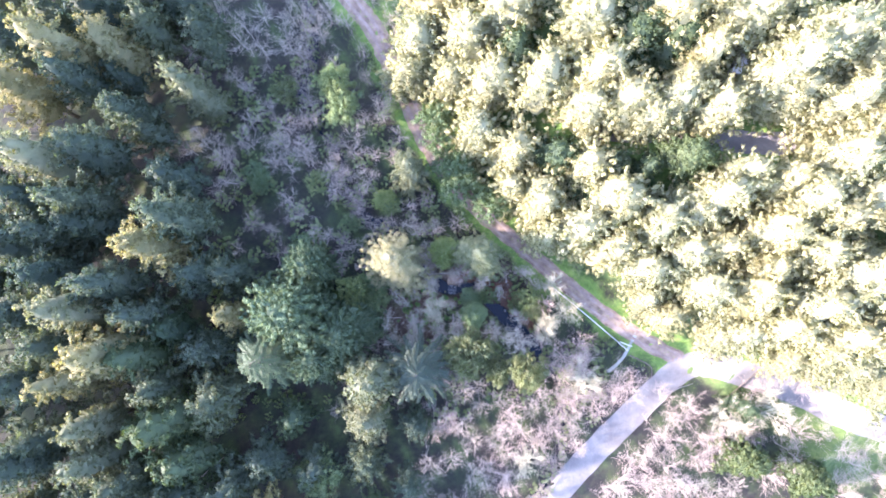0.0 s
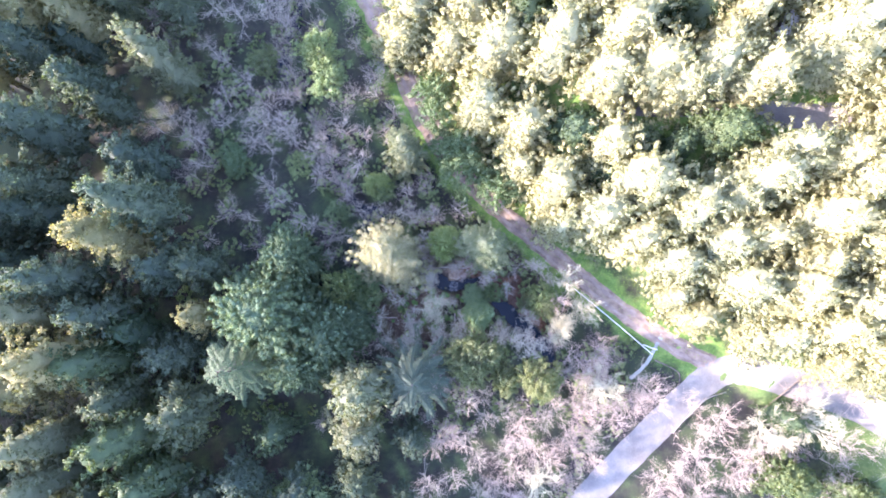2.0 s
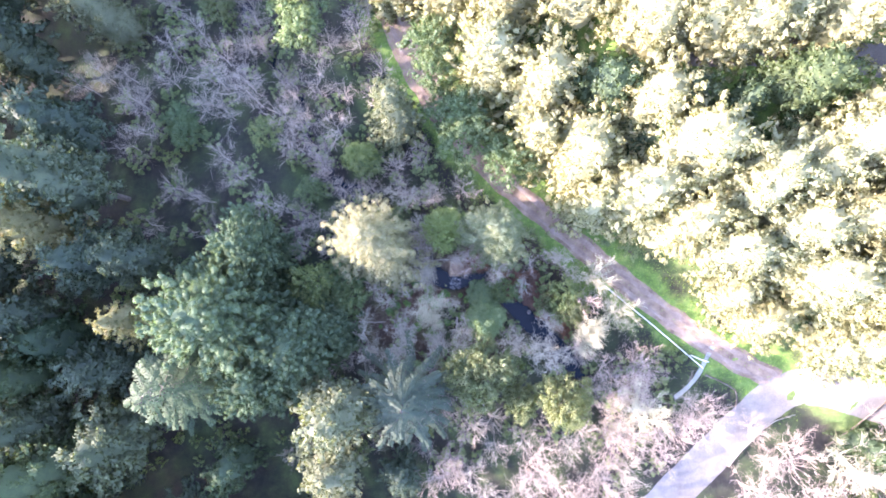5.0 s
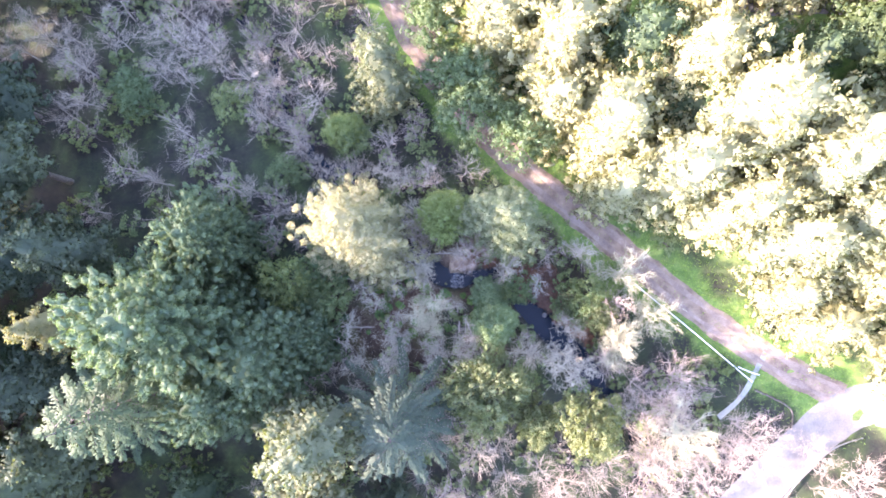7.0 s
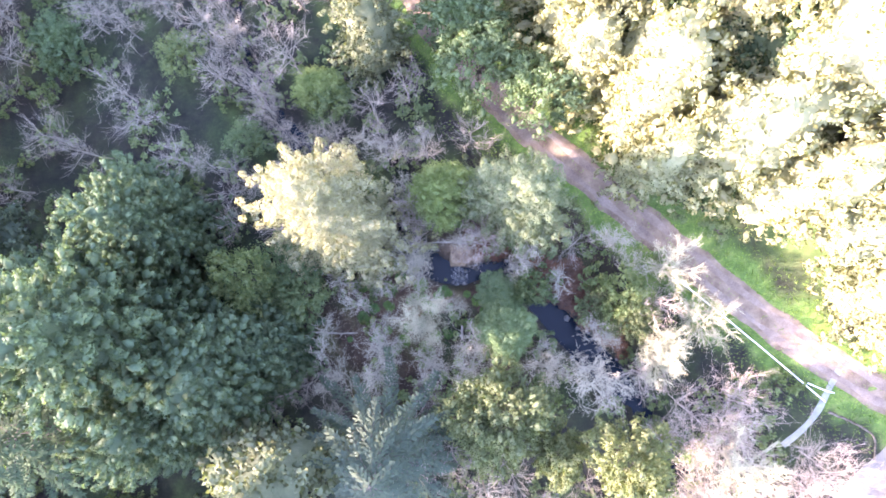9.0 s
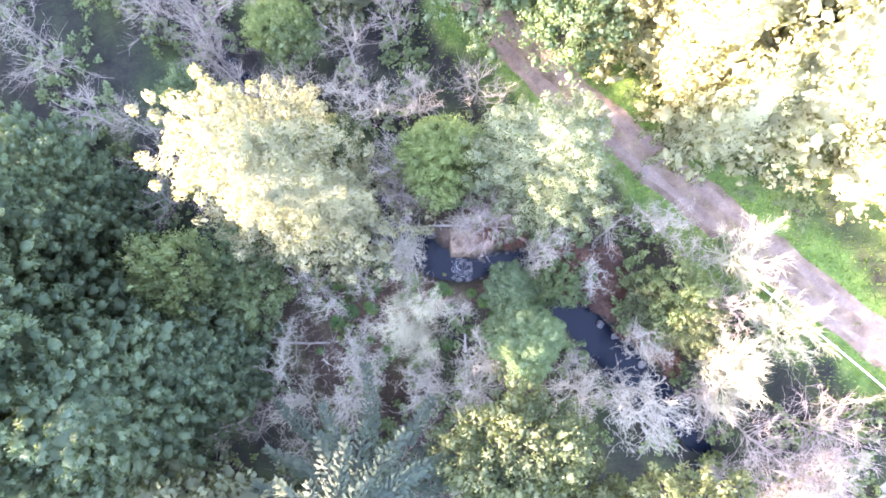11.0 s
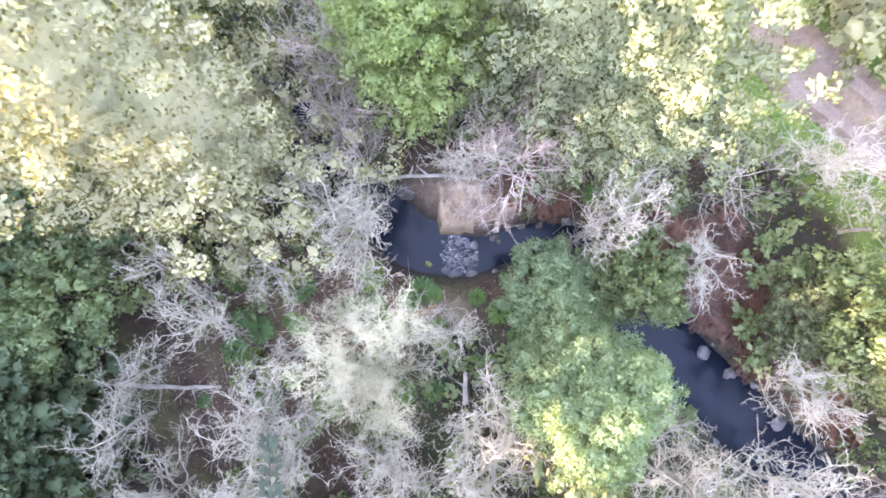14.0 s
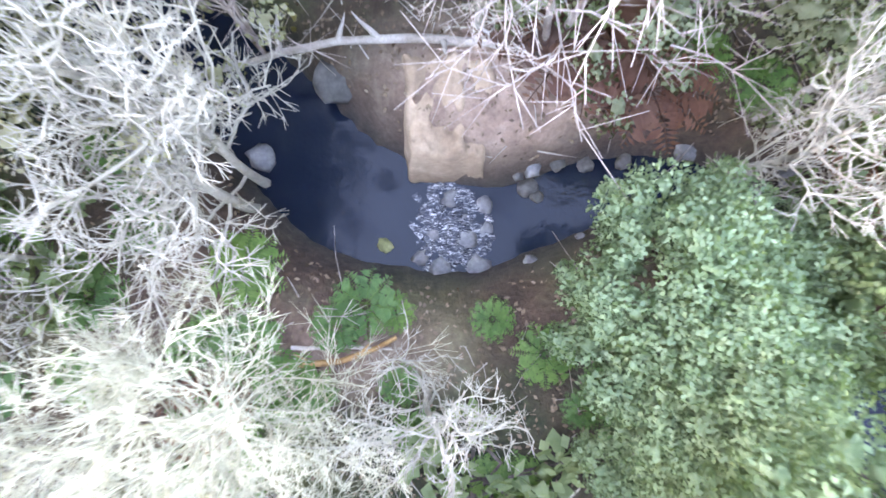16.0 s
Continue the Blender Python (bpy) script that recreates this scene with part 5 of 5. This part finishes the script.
def fallen_log(points, r0, r1, label, material=None, snags=3, seed=1):
    rng = np.random.default_rng(seed)
    root = new("fallen_log")
    w = Wood()
    line = spline(points, 0.35)
    line = line + rng.normal(size=line.shape) * np.array([0.02, 0.02, 0.015])
    w.limb(line, r0, r1, 9)
    child("trunk", w.mesh("trunk", material or DEADWOOD), root)
    for k in range(snags):
        s = Wood()
        p = line[int(len(line) * (0.25 + 0.6 * k / max(snags, 1)))]
        a = rng.uniform(0, 6.28)
        s.limb(wander(rng, p, (math.cos(a), math.sin(a), 0.5), rng.uniform(0.35, 0.9), 3, 0.15, 0.05), r1 * 0.7 + 0.008, 0.008, 5)
        child("snag", s.mesh("snag", material or DEADWOOD), root)
    return tagged(root, label, "log", "fallen logs")


def on_ground(points, lift):
    return [(x, y, max(gz(x, y), 0.0) + lift) for x, y in points]


fallen_log(on_ground([(-1.2, -1.5), (-0.2, -1.4), (0.8, -0.95)], 0.05), 0.07, 0.04, "orange-brown rotten log on the creek bank", RUSTY, 2, 2)
fallen_log([(-3.4, 4.0, 0.7), (-0.3, 4.4, 1.5), (2.6, 4.25, 1.75), (3.8, 3.8, 1.3), (4.3, 3.25, 1.1)], 0.06, 0.1, "long pale fallen trunk lying across the creek", DEADWOOD, 5, 3)
fallen_log(on_ground([(7.1, 3.0), (8.6, 3.7), (9.8, 3.85)], 0.12), 0.09, 0.05, "grey fallen log on the bank", DEADWOOD, 3, 4)
fallen_log(on_ground([(-12.6, 1.85), (-10.4, 1.15), (-8.4, 0.45)], 0.12), 0.13, 0.09, "pale straight fallen log among leafless trees", DEADWOOD, 2, 5)
fallen_log(on_ground([(-12.4, -4.25), (-10.2, -4.35), (-8.0, -4.3)], 0.1), 0.11, 0.07, "pale fallen log on the forest floor", DEADWOOD, 3, 6)
fallen_log(on_ground([(-1.1, -1.15), (0.7, -1.12)], 0.04), 0.04, 0.03, "thin pale stick on the creek bank", DEADWOOD, 1, 7)
fallen_log([(2.05, -4.9, gz(2.05, -4.9) + 0.1), (2.0, -4.2, 1.9), (1.97, -3.6, 2.3)], 0.11, 0.08, "broken pale trunk leaning among twigs", DEADWOOD, 2, 8)
fallen_log(on_ground([(36.5, -11.7), (38.8, -12.7), (40.7, -14.0), (40.7, -16.2)], 0.1), 0.14, 0.08, "dark curved fallen branch in the grass beside the junction", BARK, 2, 9)
fallen_log(on_ground([(-19.0, -3.9), (-17.1, -3.2), (-15.9, -4.7)], 0.5), 0.06, 0.03, "bleached dead branch in the shade under conifers", DEADWOOD, 5, 10)
fallen_log([(-45.5, -34.0, 4.0), (-42.5, -31.5, 6.5), (-40.0, -29.4, 8.3)], 0.16, 0.05, "bleached bare snag leaning among dark conifers", DEADWOOD, 3, 11)
# two dark trunk shapes added along the lines of trunk shadows on the verge
fallen_log(on_ground([(53.0, -21.5), (56.5, -18.0), (60.5, -13.8)], 0.3), 0.12, 0.06, "thin dark trunk shape in place of a trunk shadow across the road verge", BARK, 3, 12)
fallen_log(on_ground([(54.2, -20.9), (57.5, -17.2), (61.0, -13.6)], 0.25), 0.1, 0.05, "thin dark trunk shape in place of a trunk shadow across the road verge", BARK, 2, 13)


# ---------------------------------------------------------------- ferns and litter
def fern(seed, size, material):
    rng = np.random.default_rng(seed)
    root = new("fern")
    pos, ways, face, ln = [], [], [], []
    stalks = Wood()
    for k in range(11):
        a = 2 * math.pi * (k + rng.uniform(0, 0.6)) / 11
        out = np.array([math.cos(a), math.sin(a), 0])
        side = np.array([-math.sin(a), math.cos(a), 0])
        f = np.linspace(0, 1, 15)
        arch = out[None] * (f * size)[:, None] + np.array([0, 0, 1])[None] * (size * (1.1 * f - 0.95 * f**2) * rng.uniform(0.6, 1.0))[:, None]
        stalks.limb(arch[::2], 0.008, 0.003)
        for i in range(2, 15):
            for s in (-1, 1):
                pos.append(arch[i]), ways.append(side * s + 0.35 * out), face.append(np.array([0, 0, 1.0]) + 0.2 * out), ln.append(size * 0.34 * math.sin(math.pi * (0.12 + 0.86 * f[i])) + 0.02)
    v, q, nrm = sprays(rng, np.array(pos), unit(np.array(ways)), np.array(face), np.array(ln), 1, 0.08, 0.16)
    child("stalk", stalks.mesh("stalk", material), root)
    tagged(child("frond", leaves_of("frond", v, q, nrm, material), root), kind="stuff")
    return root


greens = [fern(s, 0.62, FERN_GREEN) for s in (1, 2)]
browns = [fern(s, 0.6, FERN_RED) for s in (3, 4)]
rng = np.random.default_rng(77)
FERNS = [(-0.65, -2.0), (0.25, -0.35), (2.5, -0.6), (-0.26, -0.75), (-1.95, -3.3), (-3.9, 1.1), (0.8, -0.5), (-1.05, -1.95), (-2.6, -0.9), (3.4, -1.2), (4.3, 3.6), (6.2, 4.2), (-5.2, -1.6), (-4.6, 2.4), (1.2, -2.6), (7.4, 3.6), (9.8, 3.0), (-6.4, 0.6), (13.6, 0.8), (15.2, -2.6)]
fern_rng = np.random.default_rng(8)
while len(FERNS) < 62:
    fx, fy = fern_rng.uniform(-9, 7), fern_rng.uniform(-7, 4.5)
    if float(np.hypot(CREEK[:, 0] - fx, CREEK[:, 1] - fy).min()) > 1.9:
        FERNS.append((round(fx, 2), round(fy, 2)))
for n, (fx, fy) in enumerate(FERNS):
    m = pose(fx, fy, gz(fx, fy), 0, 0, n * 73) @ Matrix.Scale(0.75 + 0.5 * ((n * 37) % 10) / 10, 4)
    if n < 2:
        greens[n].matrix_basis = m
        tagged(greens[n], "green fern with arching fronds on the creek bank", "fern", "ferns on the bank")
    else:
        copy_thing(greens[n % 2], m)
REDS = [(10.2, 1.2), (11.9, 1.7), (11.0, -0.3), (12.7, -0.9), (13.2, -1.9), (10.2, -0.2), (12.3, 0.4), (11.4, 0.7), (13.6, -0.2), (10.7, 0.4), (11.6, -1.2), (12.2, -0.2), (11.2, 1.5), (12.9, 0.9), (13.1, -1.1), (14.0, -1.6), (10.9, 2.1), (12.5, 1.9), (14.2, 0.3), (11.5, 0.1), (-2.6, -2.4), (4.2, 4.6), (5.4, 3.6), (3.4, 5.2), (14.6, -2.9), (15.4, -3.6), (15.0, -1.8), (16.1, -4.4), (16.9, -5.2), (15.9, -2.7), (17.4, -6.1), (16.6, -3.6), (14.4, -0.8), (9.6, 1.9), (13.9, -3.1)]
for n, (fx, fy) in enumerate(REDS):
    m = pose(fx, fy, gz(fx, fy), 0, 0, n * 57) @ Matrix.Scale(1.25 + 0.5 * ((n * 29) % 10) / 10, 4)
    if n < 2:
        browns[n].matrix_basis = m
        tagged(browns[n], "dead red-brown fern on the creek bank", "fern", "dead ferns on the bank")
    else:
        copy_thing(browns[n % 2], m)


def scattered(n, xs, ys, seed, creek_gap=0.4, track_gap=1.6):
    r = np.random.default_rng(seed)
    x, y = r.uniform(*xs, n), r.uniform(*ys, n)
    dc, half = nearest(CREEK, x, y, 2)
    keep = (dc > half + creek_gap) & (nearest(TRACK, x, y)[0] > track_gap)
    x, y = x[keep], y[keep]
    return r, x, y, ground_height(x, y)


r, x, y, z = scattered(16000, (-11, 15), (-8, 9), 21)
p = np.stack([x, y, z + 0.015], 1)
flat = r.normal(size=p.shape) * np.array([1, 1, 0.25])
v, q, nrm = sprays(r, p, unit(flat), np.tile((0, 0, 1.0), (len(p), 1)) + 0.3 * r.normal(size=p.shape), np.full(len(p), 0.11), 1, 0.1, 0.3)
tagged(new("leaf_litter", leaves_of("leaf_litter", v, q, nrm, LITTER)), "fallen brown leaves on the forest floor", "leaf litter", kind="stuff")
r, x, y, z = scattered(900, (-11, 15), (-8, 9), 22)
sticks = Wood()
for sx, sy, sz in zip(x, y, z):
    a = r.uniform(0, 6.28)
    sticks.limb(wander(r, (sx, sy, sz + 0.03), (math.cos(a), math.sin(a), 0.03), r.uniform(0.3, 1.3), 2, 0.12, 0), r.uniform(0.006, 0.018), 0.004)
tagged(new("fallen_sticks", sticks.mesh("fallen_sticks", DEADWOOD)), "thin dead sticks strewn over the forest floor", "sticks", kind="stuff")

# grass along the track
r = np.random.default_rng(31)
at = TRACK[r.integers(0, len(TRACK), 26000)]
x, y = at[:, 0] + r.normal(size=26000) * 3.4, at[:, 1] + r.normal(size=26000) * 3.4
d = nearest(TRACK, x, y)[0]
keep = ((d > 1.5) | ((d < 0.3) & (r.uniform(size=26000) < 0.5))) & (d < 6.5) & (nearest(PAVED, x, y)[0] > 2.7) & (nearest(CREEK, x, y)[0] > 2) & (y < 58)
x, y = x[keep], y[keep]
p = np.stack([x, y, ground_height(x, y) - 0.01], 1)
v, q, nrm = sprays(r, p, np.tile((0, 0, 1.0), (len(p), 1)), np.tile((0, 0, 1.0), (len(p), 1)) + 0.4 * r.normal(size=p.shape), np.full(len(p), 0.24), 3, 0.45, 0.1)
tagged(new("grass", leaves_of("grass", v, q, nrm, GRASS)), "green grass verge along the track", "grass", kind="stuff")


# ---------------------------------------------------------------- things beside the track and road
path_line = spline([(32.3, -14.9), (34.2, -13.3), (35.6, -11.6), (37.0, -9.1), (38.3, -6.7)], 0.5)
tagged(new("footpath", ribbon("footpath", path_line, 0.3, 0.05, CONCRETE, 0.0, 4, 0.06)), "narrow pale concrete path curving down from the track", "footpath", kind="structure")


def rail_fence(points, height, label):
    """A low white pipe on short posts."""
    root = new("pipe_rail")
    line = spline(points, 1.0)
    top = np.stack([line[:, 0], line[:, 1], ground_height(line[:, 0], line[:, 1]) + height], 1)
    w = Wood()
    w.limb(top, 0.07, 0.07, 8)
    child("pipe", w.mesh("pipe", WHITE_PIPE), root)
    for p in top[1::3]:
        post = Wood()
        post.limb([p + np.array([0, 0, -height - 0.2]), p], 0.05, 0.05, 8)
        child("post", post.mesh("post", DEADWOOD), root)
    return tagged(root, label, "rail", "")


rail_fence([(21.5, 1.7), (28.5, -4.1), (36.1, -10.7)], 0.45, "white pipe rail on short posts beside the track")
rail_fence([(34.6, -9.0), (36.0, -9.6), (37.0, -9.9)], 0.4, "short white pipe rail across the concrete path")


def guard_rail():
    root = new("guard_rail")
    line = spline([(39.2, -24.0), (42.0, -20.9), (44.3, -18.9), (46.0, -17.9), (48.6, -17.1)], 0.8)
    gzs = ground_height(line[:, 0], line[:, 1])
    t = unit(np.gradient(line[:, :2], axis=0))
    prof = [(0.0, 0.42), (0.04, 0.47), (0.0, 0.55), (0.04, 0.63), (0.0, 0.68), (-0.02, 0.68), (0.02, 0.63), (-0.02, 0.55), (0.02, 0.47), (-0.02, 0.42)]
    v = np.array([[(p[0] - tt[1] * o, p[1] + tt[0] * o, g + zz) for o, zz in prof] for p, tt, g in zip(line, t, gzs)]).reshape(-1, 3)
    k = len(prof)
    q = [[i * k + j, i * k + (j + 1) % k, (i + 1) * k + (j + 1) % k, (i + 1) * k + j] for i in range(len(line) - 1) for j in range(k)]
    child("beam", mesh_of("beam", v, q, STEEL), root)
    for p, tt, g in list(zip(line, t, gzs))[::3]:
        post = Wood()
        c = np.array([p[0] + tt[1] * 0.1, p[1] - tt[0] * 0.1, g])
        post.limb([c + np.array([0, 0, -0.3]), c + np.array([0, 0, 0.72])], 0.08, 0.08, 4)
        child("post", post.mesh("post", DEADWOOD), root)
    return tagged(root, "dull steel guard rail on wooden posts along the bend", "guard rail")


guard_rail()


def shed():
    """A small hut with a pale low-pitched roof, among the trees on the hill."""
    root = new("shed")
    w, l, h = 1.9, 2.7, 2.3
    bm = bmesh.new()
    bmesh.ops.create_cube(bm, size=1.0)
    for v in bm.verts:
        v.co = Vector((v.co.x * 2 * w, v.co.y * 2 * l, (v.co.z + 0.5) * (h + 2.0) - 2.0))
    part("wall", bm, DEADWOOD, root)
    bm = bmesh.new()
    rows = [(-w - 0.25, h - 0.05), (0.0, h + 0.75), (w + 0.25, h - 0.05)]
    ring = []
    for y in (-l - 0.25, l + 0.25):
        ring.append([bm.verts.new((x, y, z)) for x, z in rows] + [bm.verts.new((x, y, z + 0.08)) for x, z in reversed(rows)])
    for i in range(6):
        bm.faces.new((ring[0][i], ring[0][(i + 1) % 6], ring[1][(i + 1) % 6], ring[1][i]))
    bm.faces.new(ring[0][::-1]), bm.faces.new(ring[1])
    part("roof", bm, WHITE_PIPE, root, "pale metal sheet roof")
    bm = bmesh.new()
    bmesh.ops.create_cube(bm, size=1.0)
    for v in bm.verts:
        v.co = Vector((v.co.x * 0.85, -l - 0.03 + v.co.y * 0.06, (v.co.z + 0.5) * 2.0))
    part("door", bm, BARK, root, "brown plank door")
    root.matrix_basis = pose(50.8, 38.6, gz(50.8, 38.6), 0, 0, -25)
    return tagged(root, "small hut with a pale roof in a gap between trees", "shed")


shed()
